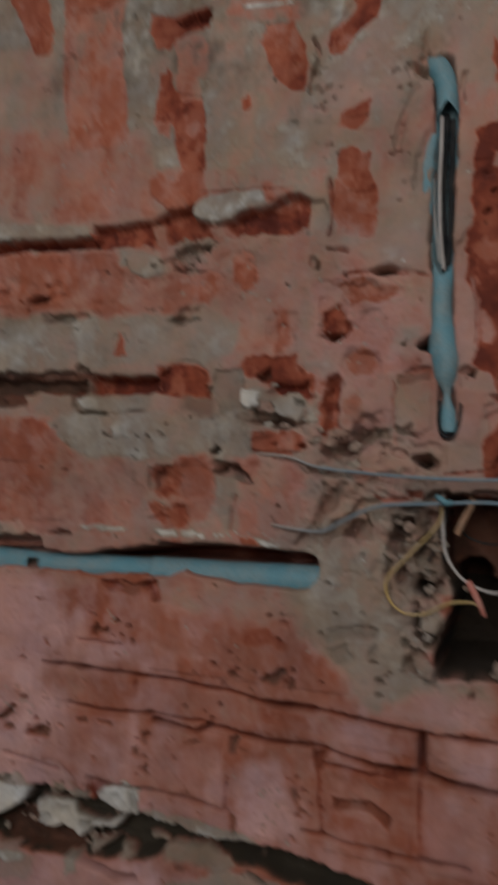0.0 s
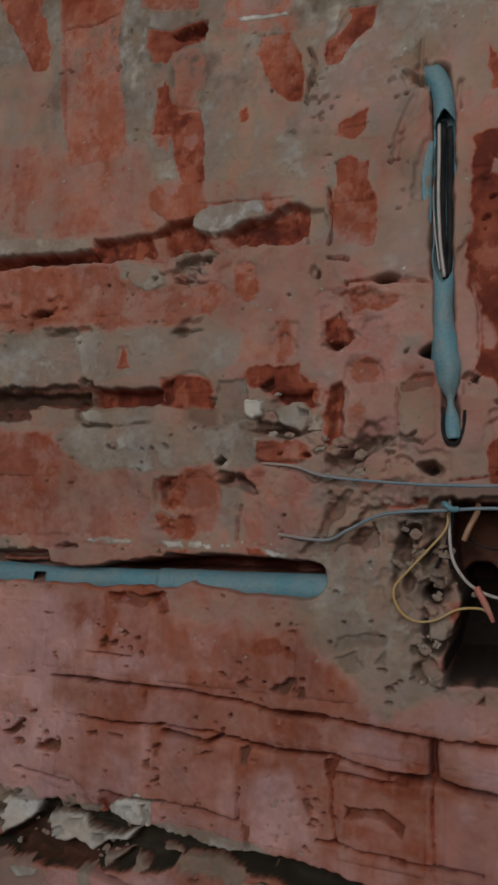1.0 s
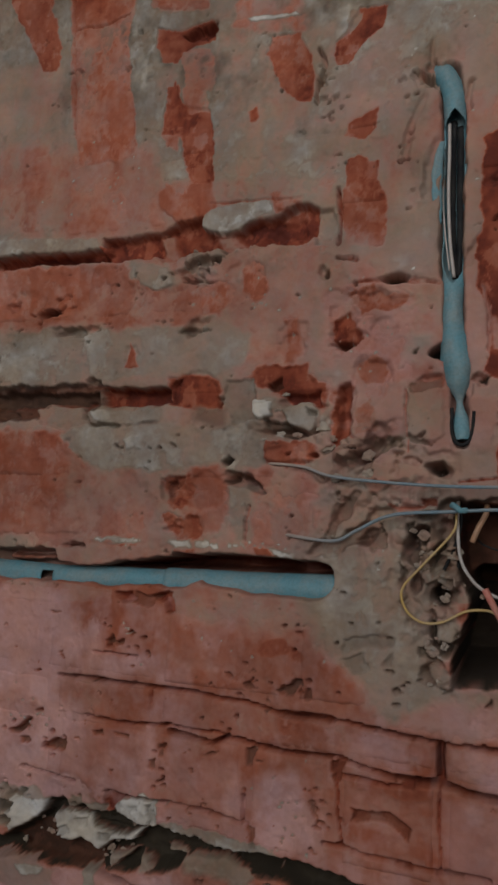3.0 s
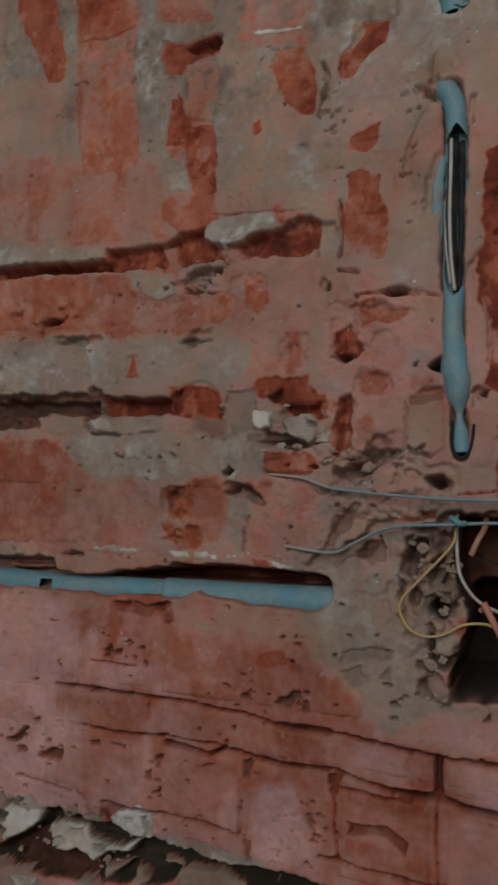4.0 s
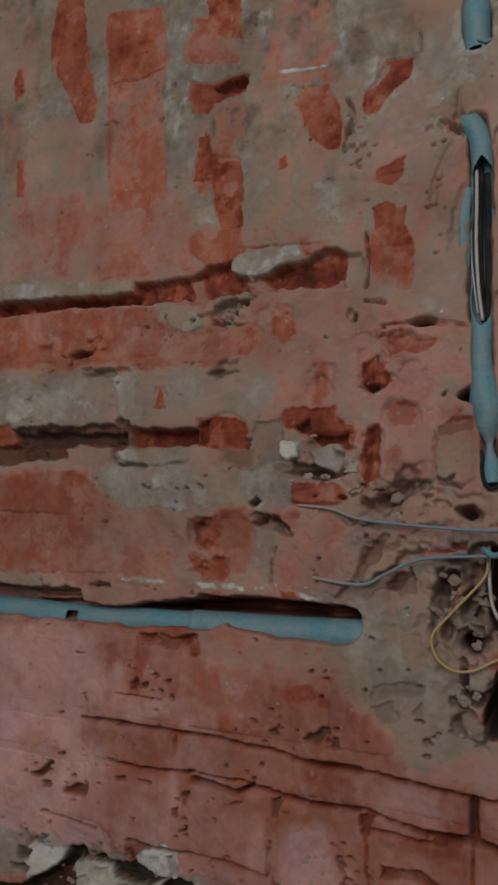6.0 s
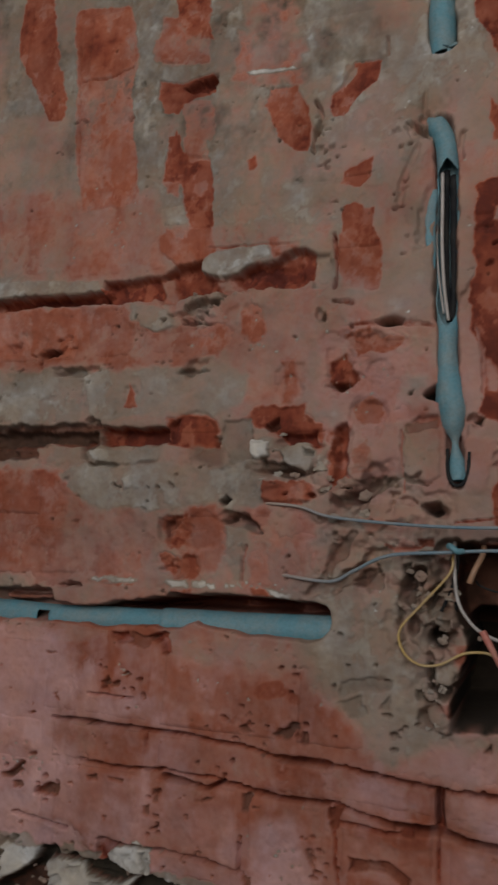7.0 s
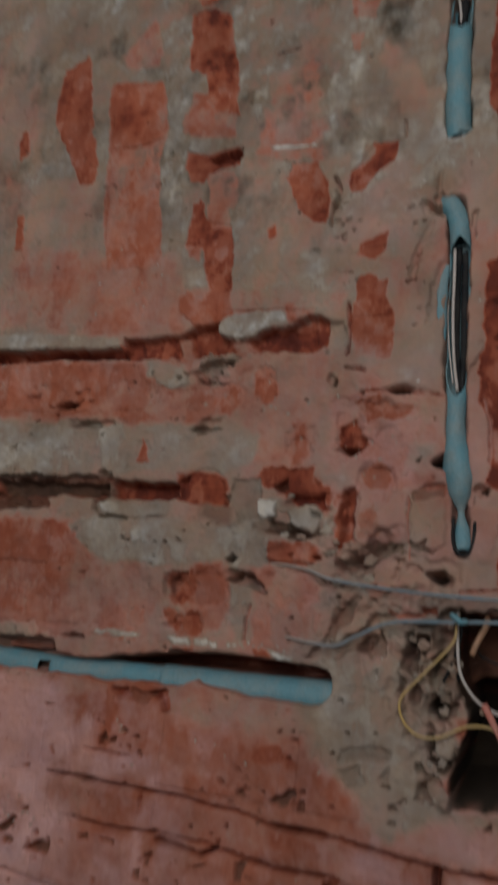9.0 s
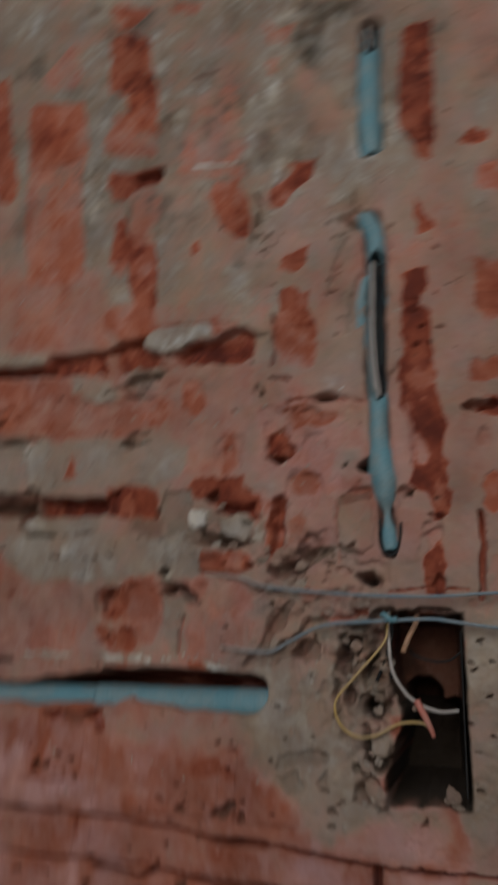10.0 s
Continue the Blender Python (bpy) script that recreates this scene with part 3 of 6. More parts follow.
# chase for the lower conduit
crack([(-0.366, 1.096), (-0.308, 1.092), (-0.226, 1.091), (-0.079, 1.094), (-0.003, 1.095), (0.051, 1.095)], 0.027, 0.034, value=0.55, sharp=1)
dent(-0.240, 1.101, 0.059, 0.012, 1, 0.014)
dent(-0.194, 1.100, 0.025, 0.007, 3, 0.01)
dent(-0.138, 1.101, 0.030, 0.005, 3, 0.009)
dent(-0.080, 1.105, 0.017, 0.006, 3, 0.01)
dent(-0.041, 1.105, 0.022, 0.005, 3, 0.01)
dent(0.002, 1.107, 0.021, 0.006, 1, 0.01)
dent(0.030, 1.107, 0.018, 0.006, -6, 0.01)
crack([(-0.150, 1.099), (-0.085, 1.102), (-0.014, 1.104), (0.051, 1.102)], 0.013, 0.082, value=0.3, sharp=1)
dent(0.050, 1.096, 0.010, 0.021, 2, 0.03)
# strip of bare brick ends beside the upright conduit
coat(0.221, 1.381, 0.074, 0.484, 0, 0.68, 0, soft=0.4)
coat(0.177, 1.493, 0.035, 0.218, 1, 0.68, 0, soft=0.4)
shape([(0.192, 1.774), (0.220, 1.774), (0.221, 1.702), (0.219, 1.635), (0.214, 1.602), (0.203, 1.605), (0.196, 1.629), (0.185, 1.649), (0.187, 1.729)], 0.03, ragged=0.003, cut=2)
shape([(0.198, 1.564), (0.207, 1.540), (0.216, 1.524), (0.202, 1.519), (0.196, 1.541)], 0.12, ragged=0.003, cut=2)
shape([(0.186, 1.479), (0.208, 1.486), (0.209, 1.463), (0.202, 1.457), (0.195, 1.433), (0.185, 1.435)], 0.04, ragged=0.003, cut=2)
shape([(0.185, 1.439), (0.197, 1.446), (0.210, 1.437), (0.209, 1.401), (0.214, 1.369), (0.218, 1.317), (0.218, 1.292), (0.215, 1.272), (0.220, 1.265), (0.218, 1.246), (0.206, 1.243), (0.201, 1.266), (0.188, 1.272), (0.189, 1.291), (0.190, 1.326), (0.181, 1.347), (0.180, 1.374), (0.184, 1.401)], 0.04, ragged=0.004, cut=2)
shape([(0.189, 1.321), (0.199, 1.316), (0.202, 1.291), (0.192, 1.291)], 0.45, ragged=0.005, soft=0.004)
shape([(0.196, 1.209), (0.204, 1.219), (0.211, 1.227), (0.215, 1.202), (0.214, 1.178), (0.197, 1.180)], 0.10, ragged=0.003, cut=2)
crack([(0.1844, 1.3471), (0.1907, 1.3213), (0.1899, 1.2908)], 0.003, 0.004, value=0.6)
shape([(0.199, 1.238), (0.208, 1.241), (0.214, 1.227), (0.204, 1.217)], 0.62, ragged=0.003, cut=3)
bare(0.256, 1.622, 0.026, 0.016, 12, 0.12, power=2)
bare(0.268, 1.578, 0.024, 0.033, -3, 0.3, power=5)
bare(0.264, 1.454, 0.027, 0.062, -3, 0.28, power=4)
bare(0.255, 1.375, 0.031, 0.021, 1, 0.28, power=4)
bare(0.258, 1.340, 0.023, 0.017, 2, 0.05, power=3)
bare(0.255, 1.265, 0.019, 0.033, -3, 0.26, power=2)
dent(0.248, 1.343, 0.030, 0.009, 2, 0.016)
dent(0.209, 1.246, 0.012, 0.005, -1, 0.008)
dent(0.205, 1.232, 0.014, 0.005, 20, 0.006)
dent(0.209, 1.188, 0.008, 0.014, -2, 0.008)
dent(0.185, 1.263, 0.008, 0.006, -1, 0.012)
dent(0.250, 1.312, 0.011, 0.015, -3, 0.003)
crack([(0.244, 1.249), (0.245, 1.218), (0.242, 1.178)], 0.005, 0.01)
crack([(0.168, 1.182), (0.200, 1.186), (0.231, 1.184)], 0.002, 0.004)
# chase for the upright conduit
crack([(0.157, 1.782), (0.155, 1.706), (0.156, 1.626)], 0.022, 0.022, value=0.8, sharp=1)
crack([(0.156, 1.544), (0.160, 1.504), (0.160, 1.436), (0.159, 1.360)], 0.017, 0.026, value=0.75, sharp=1)
crack([(0.160, 1.360), (0.163, 1.301), (0.165, 1.267)], 0.015, 0.018, value=0.7, sharp=1)
crack([(0.165, 1.267), (0.167, 1.238), (0.169, 1.217)], 0.011, 0.016, value=0.7, sharp=1)
dent(0.142, 1.454, 0.013, 0.061, -7, 0.005)
dent(0.140, 1.550, 0.014, 0.008, 6, 0.005)
dent(0.141, 1.566, 0.004, 0.027, 0, 0.004)
dent(0.172, 1.517, 0.007, 0.031, -9, 0.006)
dent(0.178, 1.378, 0.008, 0.033, -29, 0.004)
dent(0.182, 1.267, 0.011, 0.006, 19, 0.009)
dent(0.175, 1.257, 0.005, 0.022, -19, 0.005)
dent(0.128, 1.509, 0.007, 0.035, -19, 0.003)
dent(0.121, 1.483, 0.006, 0.036, -9, 0.003)
coat(0.242, 1.083, 0.042, 0.186, -0, 0.9, 0, soft=0.3)
coat(0.246, 1.065, 0.052, 0.159, -3, 0.88, 0, soft=0.25, rough=0.0015)
coat(0.243, 0.954, 0.041, 0.095, -0, 0.72, 0, soft=0.25, rough=0.0015)
# finely broken areas
mottle(0.097, 1.304, 0.114, 0.139, 1, 0.5)
mottle(-0.083, 1.163, 0.228, 0.083, 1, 0.3)
mottle(-0.064, 1.335, 0.323, 0.110, -4, 0.3, size=0.02)
mottle(0.012, 1.256, 0.134, 0.051, -1, 0.5)
mottle(-0.035, 1.566, 0.280, 0.176, -10, 0.22, size=0.012)
mottle(-0.076, 1.796, 0.410, 0.244, -13, 0.3, size=0.014)
mottle(0.086, 1.157, 0.139, 0.122, 2, 0.3, size=0.016)
bare(0.024, 1.205, 0.049, 0.020, 0, 0.2, rise=0.005)
bare(0.011, 1.273, 0.058, 0.024, -9, 0.02)
bare(0.038, 1.260, 0.031, 0.020, -11, 0.04)
bare(0.070, 1.238, 0.018, 0.057, -3, 0.08, power=3.5)
bare(-0.072, 1.265, 0.052, 0.030, -2, 0.06)
dent(0.033, 1.249, 0.036, 0.008, -9, 0.014)
dent(0.024, 1.224, 0.052, 0.006, -0, 0.012)
coat(-0.005, 1.244, 0.014, 0.016, 2, 1.6, -9, power=4)
coat(0.035, 1.238, 0.026, 0.020, -1, 1.05, -7)
coat(0.146, 1.233, 0.041, 0.051, 0, 0.62, -4, power=6)
coat(0.102, 1.309, 0.029, 0.035, 1, 0.42, 0, soft=0.5)
crack([(0.123, 1.259), (0.124, 1.232), (0.127, 1.206)], 0.0016, 0.004)
coat(0.184, 1.231, 0.022, 0.046, 0, 0.64, -2, power=6)
coat(0.075, 1.205, 0.022, 0.013, 20, 0.66, -7)
coat(0.087, 1.221, 0.017, 0.013, -1, 0.7, -6)
coat(0.104, 1.181, 0.024, 0.014, 21, 0.62, -5)
# pale dust
dust(0.093, 1.279, 0.091, 0.162, 1, 0.5)
dust(0.030, 1.329, 0.083, 0.084, -4, 0.3)
dust(0.120, 1.369, 0.076, 0.061, -5, 0.22)
dust(-0.199, 0.805, 0.141, 0.034, 5, 0.8)
dust(-0.047, 0.823, 0.147, 0.023, -1, 0.6)
dust(0.182, 1.252, 0.048, 0.176, 0, 0.3)
dust(0.016, 1.155, 0.091, 0.079, 2, 0.3)
dust(-0.178, 1.133, 0.181, 0.038, 2, 0.25)
dust(0.087, 1.555, 0.073, 0.089, 1, 0.3)
# red brick left bare between the dust
bare(0.072, 1.316, 0.026, 0.024, -2, 0.16)
bare(0.096, 1.273, 0.030, 0.031, -1, 0.3)
bare(0.097, 1.340, 0.061, 0.014, -3, 0.34)
bare(0.071, 1.240, 0.012, 0.045, -3, 0.08, power=3.5)
bare(0.021, 1.304, 0.023, 0.022, 19, 0.28)
bare(0.015, 1.270, 0.060, 0.024, -10, 0.05)
bare(0.025, 1.203, 0.042, 0.020, 1, 0.2)
bare(0.083, 1.305, 0.032, 0.015, -21, 0.32)
bare(0.103, 1.315, 0.020, 0.016, -2, 0.36)
dent(0.070, 1.301, 0.018, 0.005, -2, 0.012)
dent(0.150, 1.191, 0.012, 0.008, 2, 0.025)
coat(0.079, 1.202, 0.025, 0.017, 21, 0.66, -7)
coat(0.127, 1.160, 0.019, 0.012, 2, 0.64, -4)
dent(0.094, 1.207, 0.029, 0.007, 42, 0.014)
# broad smears over the two courses
shape([(-0.480, 1.403), (-0.163, 1.396), (-0.146, 1.381), (-0.107, 1.365), (-0.071, 1.368), (-0.047, 1.352), (-0.051, 1.333), (-0.135, 1.330), (-0.234, 1.338), (-0.306, 1.338), (-0.470, 1.335)], 0.36, ragged=0.007, soft=0.007, vary=0.14)
shape([(-0.049, 1.383), (-0.025, 1.376), (-0.009, 1.383), (-0.002, 1.352), (-0.029, 1.343), (-0.047, 1.355)], 0.34, ragged=0.006, soft=0.005)
shape([(-0.048, 1.377), (-0.026, 1.392), (0.061, 1.385), (0.072, 1.358), (0.047, 1.339), (0.054, 1.297), (-0.020, 1.294), (-0.040, 1.332)], 0.62, ragged=0.008, soft=0.012)
shape([(-0.031, 1.376), (-0.010, 1.381), (-0.005, 1.358), (-0.018, 1.347), (-0.029, 1.356)], 0.30, ragged=0.006, soft=0.004)
shape([(-0.469, 1.327), (-0.240, 1.330), (-0.166, 1.323), (-0.104, 1.324), (-0.045, 1.326), (-0.022, 1.314), (-0.026, 1.289), (-0.053, 1.273), (-0.100, 1.279), (-0.130, 1.279), (-0.174, 1.275), (-0.195, 1.286), (-0.298, 1.277), (-0.461, 1.272)], 0.95, ragged=0.006, soft=0.007)
shape([(-0.240, 1.330), (-0.200, 1.331), (-0.200, 1.323), (-0.233, 1.323)], 0.95, cut=5, dust_shade=-0.3, ragged=0.003)
shape([(-0.093, 1.321), (-0.077, 1.325), (-0.059, 1.322), (-0.079, 1.316)], cut=7, ragged=0.003)
shape([(-0.253, 1.348), (-0.237, 1.351), (-0.233, 1.346), (-0.245, 1.343)], cut=11, ragged=0.003)
shape([(-0.146, 1.303), (-0.144, 1.312), (-0.139, 1.300), (-0.134, 1.287), (-0.149, 1.287)], 0.28, ragged=0.001)
shape([(0.046, 1.352), (0.082, 1.356), (0.122, 1.355), (0.133, 1.334), (0.119, 1.295), (0.115, 1.265), (0.123, 1.221), (0.087, 1.215), (0.067, 1.231), (0.076, 1.271), (0.052, 1.297)], 0.50, dust_shade=0.35, ragged=0.006, soft=0.006, vary=0.12)
shape([(0.069, 1.342), (0.092, 1.349), (0.123, 1.342), (0.115, 1.332), (0.083, 1.330)], 0.27, dust_shade=0, ragged=0.006)
shape([(0.059, 1.320), (0.073, 1.332), (0.080, 1.317), (0.085, 1.305), (0.068, 1.296), (0.059, 1.306)], 0.12, dust_shade=0, cut=3, ragged=0.004)
shape([(0.059, 1.306), (0.077, 1.302), (0.070, 1.295)], cut=8, ragged=0.002)
shape([(0.081, 1.285), (0.094, 1.295), (0.108, 1.282), (0.106, 1.265), (0.088, 1.266)], 0.34, dust_shade=0, ragged=0.005)
shape([(0.011, 1.325), (0.027, 1.329), (0.036, 1.297), (0.018, 1.287)], 0.36, ragged=0.007, soft=0.005)
shape([(0.079, 1.243), (0.091, 1.251), (0.097, 1.226), (0.085, 1.219)], 0.40, dust_shade=0, ragged=0.006)
shape([(0.125, 1.259), (0.153, 1.261), (0.155, 1.222), (0.148, 1.215), (0.127, 1.217)], 0.68, deep=-2, dust_shade=0, ragged=0.002)
shape([(0.127, 1.265), (0.154, 1.269), (0.153, 1.261), (0.129, 1.257)], 0.60, dust_shade=-0.35, deep=4, ragged=0.002)
shape([(0.126, 1.221), (0.148, 1.214), (0.146, 1.211), (0.126, 1.216)], cut=7, ragged=0.002)
shape([(-0.454, 1.220), (-0.222, 1.225), (-0.205, 1.196), (-0.206, 1.140), (-0.236, 1.119), (-0.439, 1.111)], 0.34, ragged=0.006, soft=0.008, vary=0.12)
shape([(-0.210, 1.184), (-0.098, 1.186), (-0.089, 1.117), (-0.209, 1.110)], 0.48, ragged=0.006, soft=0.012)
shape([(-0.064, 1.188), (-0.036, 1.189), (-0.035, 1.133), (-0.065, 1.131)], 0.40, ragged=0.006, soft=0.008)
shape([(-0.024, 1.179), (0.033, 1.191), (0.041, 1.137), (0.022, 1.117), (-0.020, 1.119)], 0.48, ragged=0.006, soft=0.010)
shape([(-0.217, 1.217), (-0.189, 1.233), (-0.102, 1.231), (-0.027, 1.228), (0.001, 1.215), (-0.001, 1.197), (-0.036, 1.188), (-0.092, 1.186), (-0.153, 1.186), (-0.192, 1.193)], 0.96, ragged=0.006, soft=0.005, dust_shade=0)
shape([(-0.091, 1.174), (-0.075, 1.180), (-0.063, 1.172), (-0.073, 1.163), (-0.089, 1.161)], 0.14, cut=3, ragged=0.004)
shape([(-0.094, 1.177), (-0.087, 1.178), (-0.088, 1.158), (-0.093, 1.158)], cut=6, ragged=0.002)
shape([(-0.089, 1.143), (-0.063, 1.147), (-0.058, 1.129), (-0.082, 1.124)], 0.20, cut=2, ragged=0.006)
shape([(-0.033, 1.183), (-0.013, 1.178), (0.003, 1.169), (-0.005, 1.169), (-0.021, 1.173), (-0.032, 1.176)], 0.55, cut=10, ragged=0.003)
shape([(-0.037, 1.198), (-0.032, 1.199), (-0.032, 1.193), (-0.037, 1.193)], cut=9, ragged=0.002)
shape([(-0.143, 1.216), (-0.125, 1.216), (-0.125, 1.207), (-0.139, 1.207)], 1.08, cut=-2, ragged=0.004)
shape([(-0.305, 1.691), (-0.264, 1.685), (-0.255, 1.635), (-0.260, 1.624), (-0.277, 1.627), (-0.294, 1.658)], 0.18, ragged=0.002)
shape([(-0.104, 1.544), (-0.071, 1.536), (-0.064, 1.470), (-0.089, 1.472), (-0.099, 1.508)], 0.10, ragged=0.003, cut=1)
shape([(-0.124, 1.575), (-0.111, 1.579), (-0.102, 1.534), (-0.122, 1.535)], 0.12, ragged=0.003, cut=1)
shape([(-0.118, 1.472), (-0.101, 1.473), (-0.069, 1.468), (-0.064, 1.443), (-0.092, 1.442), (-0.115, 1.453)], 0.27, ragged=0.006, soft=0.006)
crack([(0.1869, 0.9783), (0.2124, 0.9776), (0.2414, 0.9790)], 0.003, 0.008, value=0.05)
crack([(0.2217, 0.9425), (0.2226, 0.9080)], 0.0025, 0.006, value=0.1)
# groove over the upper course: a recessed band of dark red brick between mortar lips
shape([(-0.387, 1.437), (-0.192, 1.425), (-0.187, 1.411), (-0.254, 1.414), (-0.305, 1.414), (-0.384, 1.416)], 0.96, cut=-1, ragged=0.002)
shape([(-0.381, 1.399), (-0.384, 1.416), (-0.305, 1.413), (-0.254, 1.413), (-0.211, 1.412), (-0.187, 1.413), (-0.184, 1.424), (-0.151, 1.423), (-0.117, 1.424), (-0.099, 1.432), (-0.070, 1.434), (-0.069, 1.419), (-0.041, 1.414), (-0.024, 1.422), (-0.000, 1.425), (0.015, 1.433), (0.034, 1.435), (0.041, 1.427), (0.042, 1.405), (0.027, 1.396), (-0.023, 1.400), (-0.075, 1.396), (-0.179, 1.400), (-0.260, 1.402), (-0.311, 1.400)], 0.02, deep=15, ragged=0.0025, soft=0.003)
shape([(-0.381, 1.399), (-0.383, 1.413), (-0.305, 1.410), (-0.253, 1.411), (-0.186, 1.408), (-0.183, 1.400), (-0.260, 1.402), (-0.311, 1.400)], -0.05, deep=24, ragged=0.002, soft=0.004)
shape([(-0.024, 1.418), (-0.000, 1.423), (0.026, 1.423), (0.026, 1.407), (-0.023, 1.405)], -0.06, deep=19, ragged=0.003, soft=0.006)
shape([(-0.126, 1.423), (-0.107, 1.423), (-0.101, 1.395), (-0.116, 1.396)], 0.52, deep=8, ragged=0.004, soft=0.006)
shape([(-0.065, 1.416), (-0.041, 1.415), (-0.028, 1.398), (-0.051, 1.395)], 0.45, deep=9, ragged=0.004, soft=0.008)
shape([(-0.074, 1.435), (-0.066, 1.441), (-0.042, 1.443), (-0.002, 1.442), (-0.003, 1.431), (-0.021, 1.425), (-0.038, 1.416), (-0.055, 1.415), (-0.074, 1.424)], 1.05, deep=-1, ragged=0.0015)
shape([(0.041, 1.426), (0.059, 1.428), (0.060, 1.403), (0.051, 1.393), (0.042, 1.395)], 0.78, deep=6, ragged=0.003, soft=0.004)
shape([(-0.005, 1.447), (0.025, 1.445), (0.028, 1.434), (-0.001, 1.431)], 0.20, ragged=0.004, soft=0.003)
# broken lip under it
shape([(-0.095, 1.387), (-0.086, 1.398), (-0.063, 1.397), (-0.061, 1.387), (-0.055, 1.375), (-0.073, 1.374)], 0.80, cut=-3, ragged=0.003)
shape([(-0.090, 1.375), (-0.076, 1.372), (-0.055, 1.368), (-0.091, 1.369)], cut=9, ragged=0.002)
shape([(-0.065, 1.390), (-0.051, 1.391), (-0.055, 1.385)], cut=9, ragged=0.002)
shape([(-0.146, 1.389), (-0.130, 1.393), (-0.104, 1.382), (-0.100, 1.370), (-0.121, 1.364), (-0.138, 1.373)], 0.93, cut=-2, ragged=0.002)
shape([(-0.188, 1.416), (-0.180, 1.416), (-0.178, 1.409), (-0.186, 1.408)], cut=-12, ragged=0.002)
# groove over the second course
# brown earth at the left, plus painted shade along the deepest strip
shape([(-0.461, 1.272), (-0.180, 1.270), (-0.173, 1.250), (-0.204, 1.244), (-0.250, 1.238), (-0.454, 1.217)], 0.25, deep=9, dust_shade=-0.7, ragged=0.004, soft=0.006)
shape([(-0.460, 1.263), (-0.253, 1.260), (-0.183, 1.260), (-0.182, 1.250), (-0.252, 1.248), (-0.458, 1.246)], 0.10, deep=15, dust_shade=-0.6, ragged=0.004, soft=0.006)
shape([(-0.461, 1.267), (-0.253, 1.264), (-0.181, 1.264), (-0.179, 1.254), (-0.252, 1.253), (-0.458, 1.250)], 0.05, deep=20, dust_shade=-0.85, ragged=0.003, soft=0.004)
shape([(-0.309, 1.249), (-0.287, 1.250), (-0.272, 1.242), (-0.293, 1.236)], cut=7, dust_shade=-0.8, ragged=0.004)
shape([(-0.252, 1.248), (-0.231, 1.250), (-0.217, 1.246), (-0.237, 1.241)], cut=7, dust_shade=-0.8, ragged=0.004)
shape([(-0.180, 1.275), (-0.175, 1.268), (-0.135, 1.266), (-0.099, 1.266), (-0.097, 1.251), (-0.128, 1.249), (-0.172, 1.250)], -0.04, deep=22, ragged=0.002, soft=0.003)
shape([(-0.100, 1.274), (-0.082, 1.278), (-0.057, 1.275), (-0.050, 1.265), (-0.044, 1.246), (-0.068, 1.245), (-0.098, 1.250)], 0.08, deep=5, ragged=0.004, soft=0.003)
shape([(-0.099, 1.271), (-0.089, 1.274), (-0.091, 1.252), (-0.098, 1.252)], -0.02, deep=13, ragged=0.003)
shape([(-0.052, 1.256), (-0.041, 1.258), (-0.040, 1.247), (-0.048, 1.245)], cut=9, ragged=0.003)
shape([(-0.074, 1.247), (-0.039, 1.245), (-0.041, 1.228), (-0.067, 1.230)], 0.75, dust_shade=-0.5, ragged=0.005, soft=0.008)
shape([(-0.252, 1.250), (-0.198, 1.250), (-0.189, 1.233), (-0.215, 1.224), (-0.243, 1.232)], 0.80, deep=4, dust_shade=-0.15, ragged=0.004)
shape([(-0.198, 1.254), (-0.189, 1.255), (-0.184, 1.233), (-0.196, 1.235)], cut=10, ragged=0.003)
shape([(-0.184, 1.244), (-0.140, 1.245), (-0.103, 1.248), (-0.105, 1.233), (-0.148, 1.231), (-0.180, 1.235)], 1.02, deep=-2, ragged=0.003)
shape([(-0.186, 1.234), (-0.148, 1.230), (-0.151, 1.227), (-0.183, 1.230)], cut=7, ragged=0.002)
shape([(-0.194, 1.276), (-0.185, 1.280), (-0.174, 1.275), (-0.175, 1.268), (-0.184, 1.270)], cut=11, ragged=0.002)
shape([(-0.041, 1.273), (-0.014, 1.272), (-0.009, 1.236), (-0.033, 1.230), (-0.043, 1.251)], 0.88, dust_shade=-0.2, deep=4, ragged=0.004)
shape([(-0.017, 1.278), (-0.003, 1.282), (0.013, 1.283), (0.040, 1.287), (0.040, 1.271), (0.046, 1.248), (0.025, 1.247), (0.009, 1.264), (-0.010, 1.267)], 0.06, deep=4, ragged=0.005, soft=0.003)
shape([(-0.001, 1.267), (0.011, 1.272), (0.014, 1.264), (0.002, 1.261)], cut=10, ragged=0.003)
shape([(0.017, 1.260), (0.046, 1.260), (0.049, 1.247), (0.023, 1.247)], -0.04, deep=15, ragged=0.004, soft=0.003)
shape([(-0.010, 1.249), (0.005, 1.250), (0.007, 1.237), (-0.006, 1.235)], 1.55, deep=-6, ragged=0.0015)
shape([(0.015, 1.245), (0.046, 1.247), (0.052, 1.238), (0.043, 1.223), (0.026, 1.228)], 1.02, deep=-3, ragged=0.004)
shape([(-0.000, 1.235), (0.021, 1.231), (0.040, 1.221), (0.016, 1.218), (0.000, 1.225)], cut=13, ragged=0.003)
shape([(0.039, 1.245), (0.049, 1.242), (0.047, 1.236), (0.040, 1.238)], cut=9, ragged=0.002)
shape([(-0.000, 1.215), (0.040, 1.213), (0.042, 1.198), (0.018, 1.194), (-0.000, 1.199)], 0.25, cut=-3, ragged=0.003)
shape([(0.067, 1.266), (0.075, 1.268), (0.076, 1.231), (0.069, 1.228)], 0.06, cut=7, ragged=0.003)
